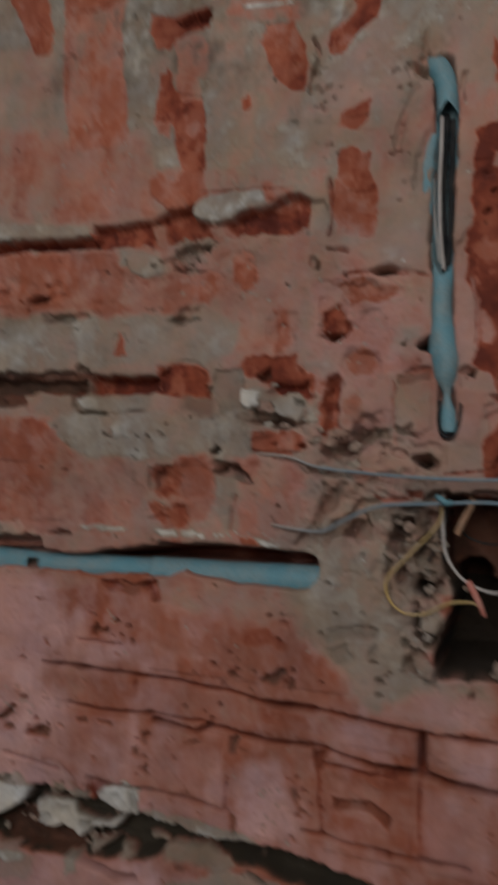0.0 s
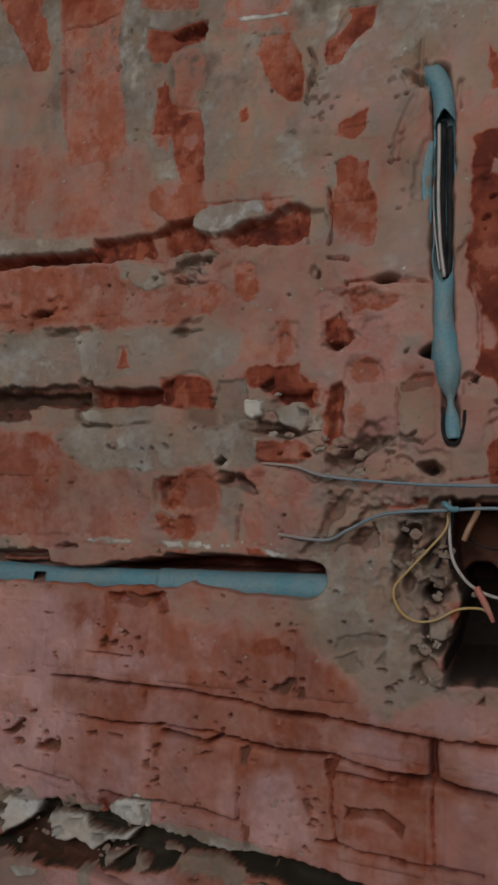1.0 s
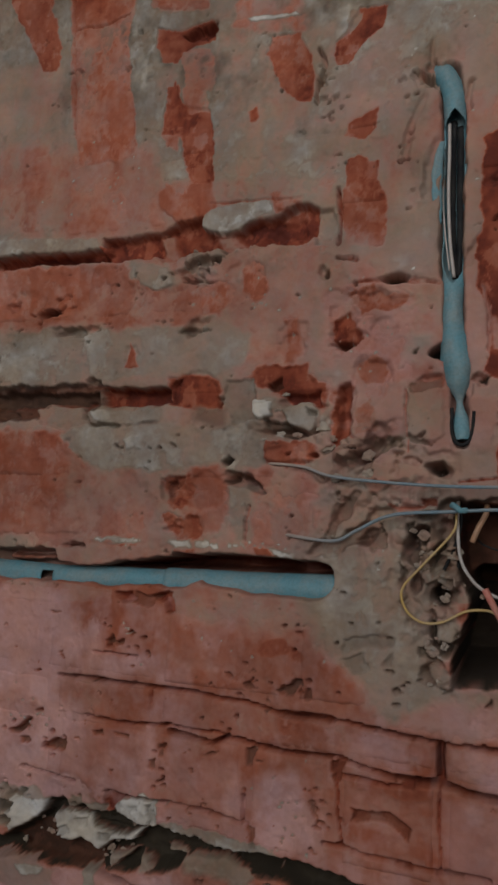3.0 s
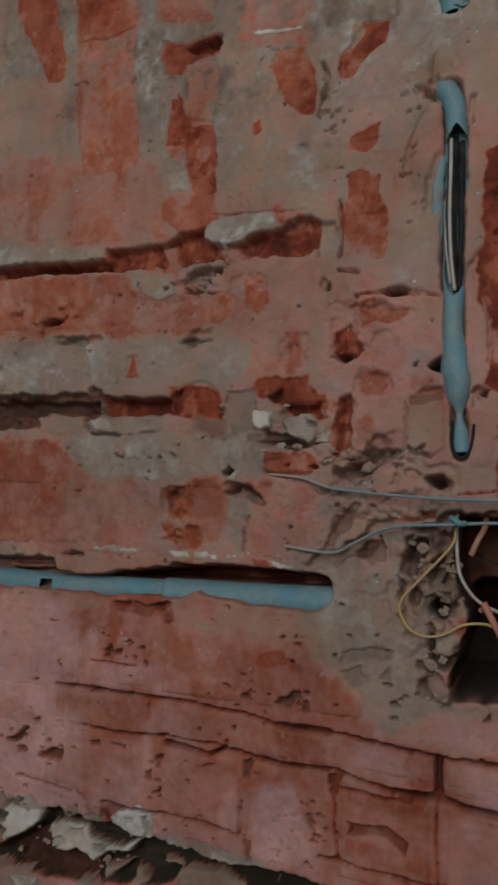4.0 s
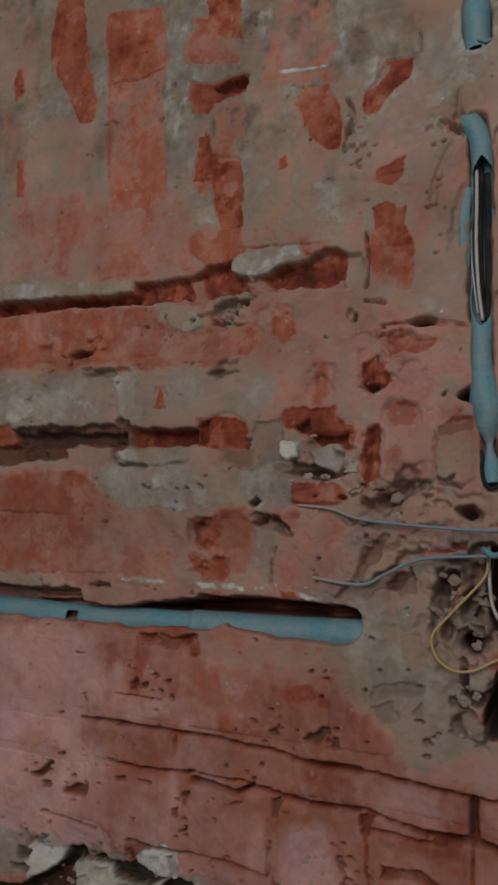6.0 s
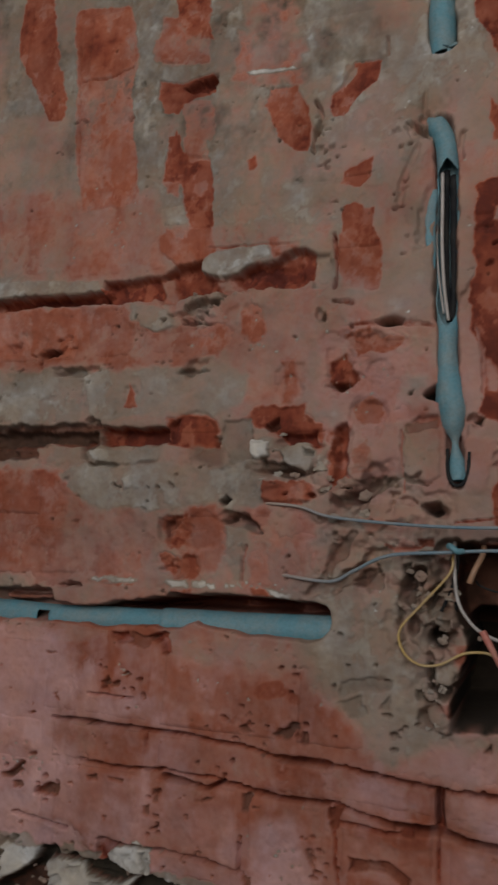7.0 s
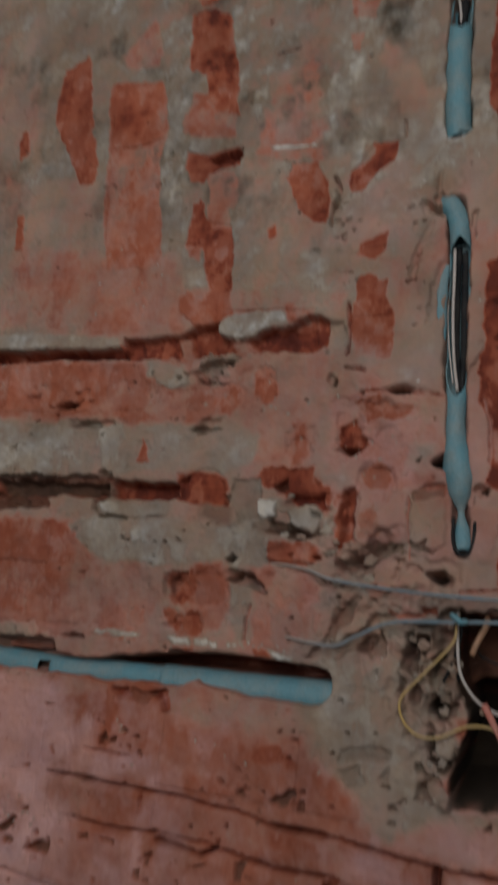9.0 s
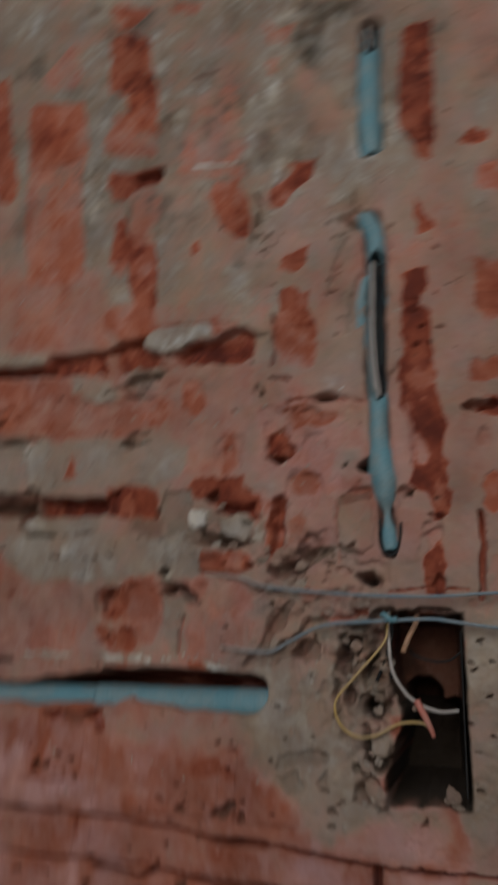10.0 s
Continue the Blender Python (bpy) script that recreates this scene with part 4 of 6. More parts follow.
# finer breaks in the second course and the crumbled mortar
shape([(-0.092, 1.157), (-0.095, 1.171), (-0.089, 1.180), (-0.076, 1.180), (-0.079, 1.173), (-0.089, 1.166)], 0.10, cut=4, dust_shade=-0.2, ragged=0.0025)
shape([(-0.079, 1.170), (-0.067, 1.168), (-0.068, 1.161), (-0.075, 1.162)], 0.16, cut=2, ragged=0.003)
shape([(-0.095, 1.145), (-0.086, 1.149), (-0.081, 1.138), (-0.074, 1.133), (-0.090, 1.131)], 0.16, cut=2, ragged=0.003)
shape([(-0.073, 1.143), (-0.062, 1.147), (-0.056, 1.129), (-0.069, 1.128)], 0.20, cut=1, ragged=0.003)
shape([(-0.069, 1.189), (-0.041, 1.195), (-0.034, 1.153), (-0.060, 1.152)], 0.33, ragged=0.006, soft=0.008)
shape([(-0.029, 1.173), (-0.012, 1.177), (-0.007, 1.155), (-0.011, 1.124), (-0.024, 1.124)], 0.86, ragged=0.005, soft=0.006)
shape([(-0.039, 1.175), (-0.030, 1.183), (-0.021, 1.187), (-0.011, 1.183), (0.003, 1.168), (-0.002, 1.169), (-0.014, 1.178), (-0.023, 1.182), (-0.034, 1.175)], 0.5, cut=10, dust_shade=-0.6, ragged=0.002)
shape([(-0.041, 1.196), (-0.035, 1.201), (-0.029, 1.197), (-0.036, 1.193)], cut=10, dust_shade=-0.6, ragged=0.002)
crack([(-0.0119, 1.1570), (-0.0146, 1.1417), (-0.0155, 1.1250)], 0.003, 0.004, value=0.5)
shape([(-0.170, 1.121), (-0.146, 1.123), (-0.122, 1.121), (-0.122, 1.118), (-0.139, 1.117), (-0.154, 1.119), (-0.168, 1.118)], 1.22, cut=-2, dust_shade=0, ragged=0.0015)
shape([(-0.144, 1.116), (-0.123, 1.117), (-0.126, 1.110), (-0.135, 1.112)], 0.28, dust_shade=0, ragged=0.002)
shape([(-0.086, 1.121), (-0.069, 1.124), (-0.070, 1.119), (-0.083, 1.117)], 1.18, cut=-2, dust_shade=0, ragged=0.0015)
shape([(-0.063, 1.122), (-0.051, 1.124), (-0.049, 1.120), (-0.062, 1.118)], 1.22, cut=-2, dust_shade=0, ragged=0.0015)
shape([(-0.047, 1.121), (-0.041, 1.122), (-0.039, 1.117), (-0.044, 1.117)], 1.18, cut=-2, dust_shade=0, ragged=0.001)
shape([(-0.026, 1.122), (-0.021, 1.123), (-0.020, 1.120), (-0.025, 1.119)], 1.18, cut=-2, dust_shade=0, ragged=0.001)
shape([(0.004, 1.121), (0.010, 1.121), (0.025, 1.116), (0.030, 1.113), (0.017, 1.113)], 1.25, cut=-2, dust_shade=0, ragged=0.0015)
shape([(-0.005, 1.120), (0.006, 1.119), (0.014, 1.114), (-0.001, 1.112)], 0.26, dust_shade=0, ragged=0.003)
shape([(-0.083, 1.115), (-0.063, 1.116), (-0.059, 1.110), (-0.084, 1.109)], 0.34, dust_shade=0, ragged=0.003)
shape([(-0.207, 1.111), (-0.185, 1.116), (-0.181, 1.112), (-0.193, 1.108)], 0.4, cut=7, dust_shade=-0.5, ragged=0.003)
shape([(0.059, 1.136), (0.069, 1.158), (0.083, 1.173), (0.091, 1.171), (0.077, 1.151), (0.067, 1.135)], 0.72, cut=5, dust_shade=-0.38, ragged=0.005)
shape([(0.085, 1.130), (0.092, 1.139), (0.107, 1.145), (0.110, 1.141), (0.100, 1.133), (0.090, 1.125)], 0.70, cut=9, dust_shade=-0.6, ragged=0.003)
shape([(0.087, 1.194), (0.095, 1.207), (0.100, 1.215), (0.113, 1.217), (0.101, 1.203)], 0.70, cut=6, dust_shade=-0.45, ragged=0.004)
shape([(0.052, 1.205), (0.061, 1.211), (0.063, 1.208), (0.055, 1.203)], cut=7, dust_shade=-0.5, ragged=0.003)
shape([(0.068, 1.202), (0.081, 1.208), (0.087, 1.198), (0.077, 1.192)], 0.78, cut=-4, dust_shade=0, ragged=0.004)
shape([(0.095, 1.193), (0.117, 1.196), (0.137, 1.190), (0.127, 1.182), (0.098, 1.186)], 0.70, cut=-2, dust_shade=0, ragged=0.005)
crack([(0.1111, 1.1621), (0.1185, 1.1591), (0.1401, 1.1610)], 0.003, 0.006, value=0.4)
shape([(0.138, 1.168), (0.152, 1.167), (0.150, 1.160), (0.139, 1.162)], 0.2, cut=6, dust_shade=-0.4, ragged=0.003)
shape([(-0.351, 1.272), (-0.320, 1.275), (-0.309, 1.253), (-0.339, 1.250)], 0.08, deep=5, dust_shade=0, ragged=0.004)
# broken lips over the lower conduit
shape([(-0.214, 1.109), (-0.087, 1.117), (-0.085, 1.106), (-0.108, 1.103), (-0.144, 1.098), (-0.158, 1.094), (-0.188, 1.093), (-0.210, 1.096)], 0.60, deep=0, ragged=0.002, soft=0.0015)
shape([(-0.275, 1.100), (-0.218, 1.103), (-0.215, 1.098), (-0.274, 1.093)], 0.2, deep=14, ragged=0.002, dust_shade=-0.3)
shape([(-0.088, 1.075), (-0.077, 1.079), (-0.067, 1.085), (-0.059, 1.089), (-0.046, 1.084), (-0.007, 1.079), (0.039, 1.080), (0.040, 1.066), (-0.086, 1.056)], 0.56, deep=-1, ragged=0.0012, soft=0.0015)
shape([(-0.271, 1.073), (-0.218, 1.077), (-0.173, 1.074), (-0.145, 1.073), (-0.144, 1.061), (-0.269, 1.056)], 0.50, deep=-1, ragged=0.0015, soft=0.0015)
shape([(-0.142, 1.072), (-0.124, 1.074), (-0.122, 1.065), (-0.134, 1.062)], 0.05, cut=9, ragged=0.003)
shape([(-0.105, 1.071), (-0.084, 1.077), (-0.078, 1.057), (-0.087, 1.055), (-0.091, 1.066)], 0.05, cut=10, ragged=0.003)
shape([(-0.124, 1.072), (-0.095, 1.073), (-0.102, 1.062), (-0.123, 1.063)], 0.35, cut=6, dust_shade=-0.3, ragged=0.004)
# lower bricks: mortar skin, red stains and pale dust
shape([(0.034, 1.077), (0.082, 1.093), (0.129, 1.101), (0.156, 1.081), (0.165, 1.047), (0.153, 1.024), (0.166, 1.015), (0.207, 1.018), (0.207, 1.002), (0.149, 1.000), (0.123, 0.985), (0.107, 0.987), (0.095, 1.008), (0.076, 1.023), (0.055, 1.049), (0.040, 1.066)], 0.88, ragged=0.006, soft=0.018)
shape([(-0.084, 1.078), (0.034, 1.082), (0.045, 1.061), (-0.016, 1.051), (-0.076, 1.055)], 0.58, ragged=0.008, soft=0.02)
shape([(-0.178, 1.061), (-0.129, 1.062), (-0.115, 1.036), (-0.149, 1.022), (-0.175, 1.035)], 0.28, ragged=0.008, soft=0.016)
shape([(-0.078, 1.008), (-0.008, 1.011), (-0.001, 0.990), (-0.077, 0.993)], 0.27, ragged=0.006, soft=0.012)
shape([(-0.000, 1.034), (0.011, 1.043), (0.028, 1.044), (0.049, 1.033), (0.042, 1.025), (0.027, 1.033), (0.006, 1.030)], 0.17, ragged=0.005, soft=0.003, cut=1)
shape([(0.051, 1.028), (0.076, 1.021), (0.095, 1.004), (0.100, 0.987), (0.068, 0.989), (0.057, 1.008)], 0.30, ragged=0.008, soft=0.014)
shape([(0.017, 0.975), (0.078, 0.979), (0.078, 0.958), (0.026, 0.956)], 0.29, ragged=0.006, soft=0.012)
shape([(0.017, 0.941), (0.051, 0.942), (0.057, 0.919), (0.033, 0.915)], 0.30, ragged=0.008, soft=0.010)
shape([(0.081, 0.907), (0.142, 0.910), (0.155, 0.888), (0.081, 0.888)], 0.29, ragged=0.008, soft=0.012)
shape([(0.134, 0.974), (0.154, 0.974), (0.154, 0.951), (0.139, 0.950)], 0.28, ragged=0.005, soft=0.006)
shape([(0.079, 0.940), (0.150, 0.944), (0.152, 0.936), (0.084, 0.931)], 0.27, ragged=0.004, soft=0.006)
shape([(-0.148, 0.897), (-0.133, 0.896), (-0.134, 0.880), (-0.142, 0.882)], 0.24, ragged=0.004)
shape([(-0.432, 1.060), (-0.191, 1.065), (-0.173, 1.014), (-0.199, 0.965), (-0.417, 0.952)], dust_shade=0.8, ragged=0.010, soft=0.03)
shape([(-0.417, 0.957), (-0.168, 0.969), (-0.153, 0.946), (-0.155, 0.902), (-0.408, 0.890)], dust_shade=0.6, ragged=0.010, soft=0.025)
shape([(-0.148, 0.893), (-0.069, 0.897), (-0.005, 0.891), (0.044, 0.883), (0.035, 0.872), (-0.067, 0.870), (-0.134, 0.871)], dust_shade=0.5, ragged=0.006, soft=0.010)
shape([(-0.160, 1.013), (-0.084, 1.017), (-0.077, 0.998), (-0.159, 0.998)], dust_shade=0.45, ragged=0.006, soft=0.012)
shape([(-0.159, 0.945), (-0.089, 0.954), (-0.088, 0.899), (-0.154, 0.897)], dust_shade=0.32, ragged=0.004, soft=0.008)
shape([(-0.072, 0.934), (-0.009, 0.939), (-0.006, 0.899), (-0.072, 0.901)], dust_shade=0.24, ragged=0.004, soft=0.010)
shape([(0.087, 0.974), (0.133, 0.973), (0.133, 0.952), (0.097, 0.956)], dust_shade=0.50, ragged=0.006, soft=0.010)
shape([(0.160, 0.974), (0.207, 0.973), (0.207, 0.950), (0.160, 0.954)], dust_shade=0.45, ragged=0.004, soft=0.008)
shape([(0.161, 0.934), (0.207, 0.934), (0.208, 0.876), (0.161, 0.873)], dust_shade=0.42, ragged=0.004, soft=0.010)
shape([(0.007, 0.935), (0.032, 0.937), (0.063, 0.886), (0.025, 0.875), (0.009, 0.898)], dust_shade=0.50, ragged=0.008, soft=0.012)
shape([(-0.410, 0.905), (-0.167, 0.900), (-0.154, 0.890), (-0.207, 0.873), (-0.404, 0.865)], 0.55, dust_shade=0.75, ragged=0.006, soft=0.008)
shape([(0.149, 1.007), (0.207, 1.006), (0.207, 0.986), (0.158, 0.980), (0.132, 0.985)], 0.52, dust_shade=0.45, ragged=0.006, soft=0.014)
# blotches and pits
shape([(0.075, 1.051), (0.093, 1.056), (0.116, 1.055), (0.114, 1.046), (0.094, 1.046), (0.077, 1.041)], 0.86, cut=3, dust_shade=-0.25, ragged=0.006)
shape([(0.075, 1.033), (0.094, 1.037), (0.099, 1.024), (0.085, 1.024)], 0.86, cut=3, dust_shade=-0.25, ragged=0.006)
shape([(0.109, 1.032), (0.117, 1.042), (0.118, 1.029)], 0.86, cut=3, dust_shade=-0.3, ragged=0.004)
shape([(0.187, 1.010), (0.194, 1.014), (0.193, 1.008)], cut=9, ragged=0.003)
shape([(-0.146, 1.028), (-0.139, 1.032), (-0.136, 1.026), (-0.144, 1.024)], cut=8, dust_shade=-0.65, ragged=0.002)
shape([(-0.138, 1.027), (-0.127, 1.030), (-0.128, 1.025), (-0.136, 1.025)], cut=7, ragged=0.002)
shape([(-0.125, 1.035), (-0.120, 1.039), (-0.117, 1.036), (-0.121, 1.033)], cut=7, ragged=0.002)
shape([(-0.106, 1.021), (-0.102, 1.023), (-0.100, 1.017), (-0.104, 1.016)], cut=7, ragged=0.002)
shape([(0.021, 1.002), (0.030, 1.008), (0.043, 1.012), (0.045, 1.006), (0.031, 0.999)], cut=9, dust_shade=-0.65, ragged=0.003)
shape([(0.046, 1.005), (0.050, 1.007), (0.051, 0.997), (0.048, 0.997)], cut=6, ragged=0.002)
shape([(-0.010, 1.003), (-0.003, 1.007), (0.000, 1.001), (-0.007, 0.998)], cut=7, ragged=0.003)
shape([(-0.248, 0.935), (-0.234, 0.939), (-0.227, 0.946), (-0.224, 0.938), (-0.233, 0.932), (-0.246, 0.930)], cut=9, dust_shade=-0.65, ragged=0.003)
shape([(-0.208, 0.925), (-0.196, 0.932), (-0.180, 0.933), (-0.183, 0.923), (-0.194, 0.922), (-0.205, 0.921)], cut=9, dust_shade=-0.6, ragged=0.004)
shape([(-0.234, 0.927), (-0.223, 0.930), (-0.221, 0.925), (-0.232, 0.922)], cut=6, ragged=0.003)
shape([(-0.153, 0.944), (-0.143, 0.947), (-0.141, 0.943), (-0.152, 0.941)], cut=6, ragged=0.002)
shape([(-0.130, 0.947), (-0.115, 0.948), (-0.115, 0.946), (-0.127, 0.945)], cut=5, ragged=0.002)
shape([(-0.043, 0.940), (-0.035, 0.945), (-0.029, 0.944), (-0.036, 0.941)], cut=6, ragged=0.002)
shape([(-0.004, 0.952), (0.004, 0.954), (0.005, 0.939), (-0.001, 0.938)], cut=8, dust_shade=-0.6, ragged=0.003)
shape([(-0.094, 0.928), (-0.088, 0.931), (-0.087, 0.922), (-0.092, 0.921)], cut=6, ragged=0.002)
shape([(-0.085, 0.942), (-0.081, 0.942), (-0.081, 0.934), (-0.084, 0.933)], cut=5, ragged=0.002)
shape([(0.054, 0.917), (0.058, 0.919), (0.059, 0.902), (0.056, 0.900)], cut=5, dust_shade=-0.3, ragged=0.003)
shape([(0.087, 0.917), (0.090, 0.918), (0.102, 0.918), (0.120, 0.919), (0.136, 0.909), (0.135, 0.900), (0.125, 0.909), (0.107, 0.912), (0.089, 0.907)], 0.12, cut=7, dust_shade=-0.35, ragged=0.003)
shape([(0.069, 0.952), (0.079, 0.952), (0.078, 0.935), (0.073, 0.935)], 0.05, cut=7, dust_shade=-0.3, ragged=0.003)
crack([(-0.1965, 0.9900), (-0.1643, 0.9913), (-0.0991, 0.9913), (-0.0766, 0.9918), (-0.0014, 0.9883), (0.0292, 0.9828), (0.0656, 0.9834), (0.1005, 0.9818), (0.1363, 0.9781), (0.1578, 0.9772), (0.1999, 0.9759)], 0.0036, 0.009, value=0.02)
crack([(0.0292, 0.9828), (0.0488, 0.9837), (0.0703, 0.9832)], 0.0055, 0.010, value=0.02)
crack([(-0.1608, 0.9584), (-0.1307, 0.9562), (-0.0795, 0.9600)], 0.003, 0.008, value=0.02)
crack([(-0.0797, 0.9615), (-0.0521, 0.9597), (-0.0229, 0.9602)], 0.0024, 0.006, value=0.05)
crack([(-0.0747, 0.9555), (-0.0353, 0.9505), (-0.0201, 0.9583), (0.0006, 0.9559), (0.0309, 0.9524), (0.0739, 0.9548), (0.0971, 0.9499), (0.1240, 0.9471), (0.1499, 0.9481)], 0.0038, 0.010, value=0.02)
crack([(0.0805, 0.9415), (0.1154, 0.9402), (0.1351, 0.9414)], 0.003, 0.005, value=0.08)
crack([(0.1240, 0.9458), (0.1542, 0.9467), (0.1792, 0.9429), (0.2003, 0.9414), (0.2153, 0.9409)], 0.0058, 0.011, value=0.02)
crack([(0.1561, 0.9761), (0.1567, 0.9500)], 0.0055, 0.011, value=0.02)
crack([(0.1567, 0.9472), (0.1556, 0.9204), (0.1572, 0.8854)], 0.0018, 0.0035, value=0.1)
crack([(0.0738, 0.9353), (0.0754, 0.9184), (0.0795, 0.8873)], 0.002, 0.004, value=0.1)
crack([(-0.2308, 0.9016), (-0.2101, 0.8999), (-0.1725, 0.8971)], 0.0028, 0.007, value=0.02)
crack([(0.0648, 0.8866), (0.0814, 0.8865), (0.1040, 0.8839), (0.1430, 0.8824), (0.1921, 0.8840)], 0.004, 0.009, value=0.02)
crack([(-0.1607, 1.0157), (-0.1366, 1.0168), (-0.1129, 1.0160)], 0.002, 0.004, value=0.1)
crack([(-0.0968, 0.9902), (-0.0946, 0.9787)], 0.002, 0.005, value=0.05)
crack([(-0.0043, 0.9131), (-0.0031, 0.8946)], 0.003, 0.006, value=0.1)
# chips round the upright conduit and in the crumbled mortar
# the blackest chips have their inner shade painted in
shape([(0.141, 1.290), (0.147, 1.296), (0.154, 1.298), (0.154, 1.283), (0.147, 1.286)], cut=26, dust_shade=-1.0, ragged=0.002)
shape([(0.104, 1.357), (0.109, 1.360), (0.118, 1.359), (0.121, 1.355), (0.110, 1.354)], cut=12, dust_shade=-0.8, ragged=0.0015)
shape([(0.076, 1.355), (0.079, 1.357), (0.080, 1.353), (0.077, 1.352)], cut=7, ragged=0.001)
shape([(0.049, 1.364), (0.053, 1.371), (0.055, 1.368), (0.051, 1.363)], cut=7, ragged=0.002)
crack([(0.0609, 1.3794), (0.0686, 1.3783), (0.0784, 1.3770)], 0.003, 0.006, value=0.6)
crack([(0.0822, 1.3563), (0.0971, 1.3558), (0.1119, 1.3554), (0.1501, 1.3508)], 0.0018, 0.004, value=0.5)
shape([(0.182, 1.267), (0.187, 1.270), (0.192, 1.269), (0.188, 1.265)], cut=9, dust_shade=-0.8, ragged=0.002)
shape([(0.145, 1.193), (0.153, 1.195), (0.159, 1.194), (0.151, 1.186)], cut=11, dust_shade=-0.8, ragged=0.003)
shape([(0.088, 1.201), (0.098, 1.215), (0.126, 1.218), (0.119, 1.206), (0.098, 1.196), (0.085, 1.186)], 0.70, cut=5, dust_shade=-0.35, ragged=0.006)
shape([(0.068, 1.216), (0.078, 1.221), (0.088, 1.210), (0.083, 1.198), (0.071, 1.197)], 0.76, cut=-4, dust_shade=0, ragged=0.004)
shape([(0.093, 1.133), (0.111, 1.141), (0.114, 1.129), (0.098, 1.121)], cut=9, dust_shade=-0.4, ragged=0.005)
# open joint with crumbling mortar low down
shape([(-0.403, 0.789), (-0.227, 0.820), (-0.184, 0.823), (-0.142, 0.825), (-0.070, 0.838), (-0.052, 0.809), (-0.398, 0.742)], 0.45, dust_shade=0.65, ragged=0.005, soft=0.008)
shape([(-0.414, 0.888), (-0.228, 0.888), (-0.159, 0.886), (-0.149, 0.880), (-0.183, 0.880), (-0.213, 0.874), (-0.412, 0.868)], 0.70, dust_shade=0.85, ragged=0.005, soft=0.006)
shape([(-0.400, 0.885), (-0.214, 0.885), (-0.195, 0.878), (-0.205, 0.851), (-0.395, 0.834)], 0.98, cut=-1, ragged=0.006)
shape([(-0.253, 0.882), (-0.227, 0.878), (-0.227, 0.870), (-0.242, 0.871)], cut=9, ragged=0.004, dust_shade=-0.3)
shape([(-0.257, 0.853), (-0.237, 0.855), (-0.240, 0.848), (-0.256, 0.847)], cut=12, ragged=0.003, dust_shade=-0.6)
# the joint's deep shade is painted into its colour
shape([(-0.405, 0.806), (-0.245, 0.834), (-0.212, 0.855), (-0.200, 0.865), (-0.198, 0.875), (-0.183, 0.879), (-0.178, 0.873), (-0.158, 0.874), (-0.149, 0.872), (-0.126, 0.878), (-0.102, 0.872), (-0.082, 0.873), (-0.056, 0.871), (-0.018, 0.866), (0.022, 0.868), (0.051, 0.866), (0.088, 0.860), (0.124, 0.855), (0.124, 0.842), (0.079, 0.846), (0.051, 0.847), (0.032, 0.855), (0.002, 0.853), (-0.054, 0.852), (-0.075, 0.841), (-0.097, 0.837), (-0.125, 0.834), (-0.142, 0.828), (-0.184, 0.826), (-0.228, 0.824), (-0.403, 0.791)], 0.20, deep=24, dust_shade=-1.0, ragged=0.002, soft=0.008)
shape([(-0.235, 0.836), (-0.199, 0.855), (-0.188, 0.839), (-0.143, 0.840), (-0.145, 0.829), (-0.184, 0.827), (-0.225, 0.827)], 0.0, deep=22, dust_shade=-0.75, ragged=0.003, soft=0.005)
shape([(-0.194, 0.866), (-0.170, 0.870), (-0.153, 0.873), (-0.148, 0.861), (-0.124, 0.858), (-0.105, 0.865), (-0.092, 0.871), (-0.104, 0.857), (-0.127, 0.852), (-0.142, 0.840), (-0.153, 0.847), (-0.173, 0.844), (-0.189, 0.844)], 1.30, deep=4, dust_shade=0, ragged=0.003)
shape([(-0.131, 0.842), (-0.106, 0.847), (-0.117, 0.839), (-0.128, 0.831)], 0.98, deep=5, dust_shade=0, ragged=0.002)
shape([(-0.101, 0.846), (-0.091, 0.845), (-0.086, 0.837), (-0.097, 0.835)], 0.92, deep=5, dust_shade=0, ragged=0.003)
shape([(-0.080, 0.856), (-0.059, 0.856), (-0.054, 0.853), (-0.071, 0.852)], 0.95, deep=8, dust_shade=0, ragged=0.002)
shape([(-0.061, 0.851), (-0.047, 0.855), (-0.018, 0.857), (0.010, 0.853), (0.003, 0.844), (-0.027, 0.841), (-0.054, 0.841)], 0.86, deep=9, dust_shade=-0.12, ragged=0.005)
shape([(-0.126, 0.887), (-0.095, 0.900), (-0.083, 0.891), (-0.085, 0.873), (-0.108, 0.874), (-0.122, 0.880)], 1.30, deep=-2, dust_shade=0, ragged=0.002)
shape([(-0.137, 0.895), (-0.111, 0.894), (-0.125, 0.887), (-0.130, 0.879), (-0.137, 0.880)], -0.02, deep=9, dust_shade=0, ragged=0.002)
shape([(-0.080, 0.878), (-0.030, 0.880), (0.026, 0.874), (0.031, 0.871), (-0.019, 0.867), (-0.080, 0.873)], 0.96, cut=-1, dust_shade=0, ragged=0.003)
shape([(-0.392, 0.814), (-0.227, 0.822), (-0.184, 0.824), (-0.188, 0.800), (-0.244, 0.794), (-0.389, 0.784)], 0.85, cut=0, ragged=0.006, dust_shade=0.3)
shape([(-0.058, 0.826), (0.003, 0.845), (0.052, 0.842), (0.033, 0.819), (-0.052, 0.809)], 0.85, ragged=0.006, soft=0.004, dust_shade=0)
# another recess of the joint with its shade painted in
shape([(-0.152, 0.875), (-0.126, 0.877), (-0.106, 0.871), (-0.113, 0.863), (-0.139, 0.863), (-0.150, 0.866)], deep=19, dust_shade=-1.0, ragged=0.003)
crack([(-0.1410, 0.8268), (-0.1159, 0.8241), (-0.0987, 0.8191), (-0.0822, 0.8215)], 0.0045, 0.012)
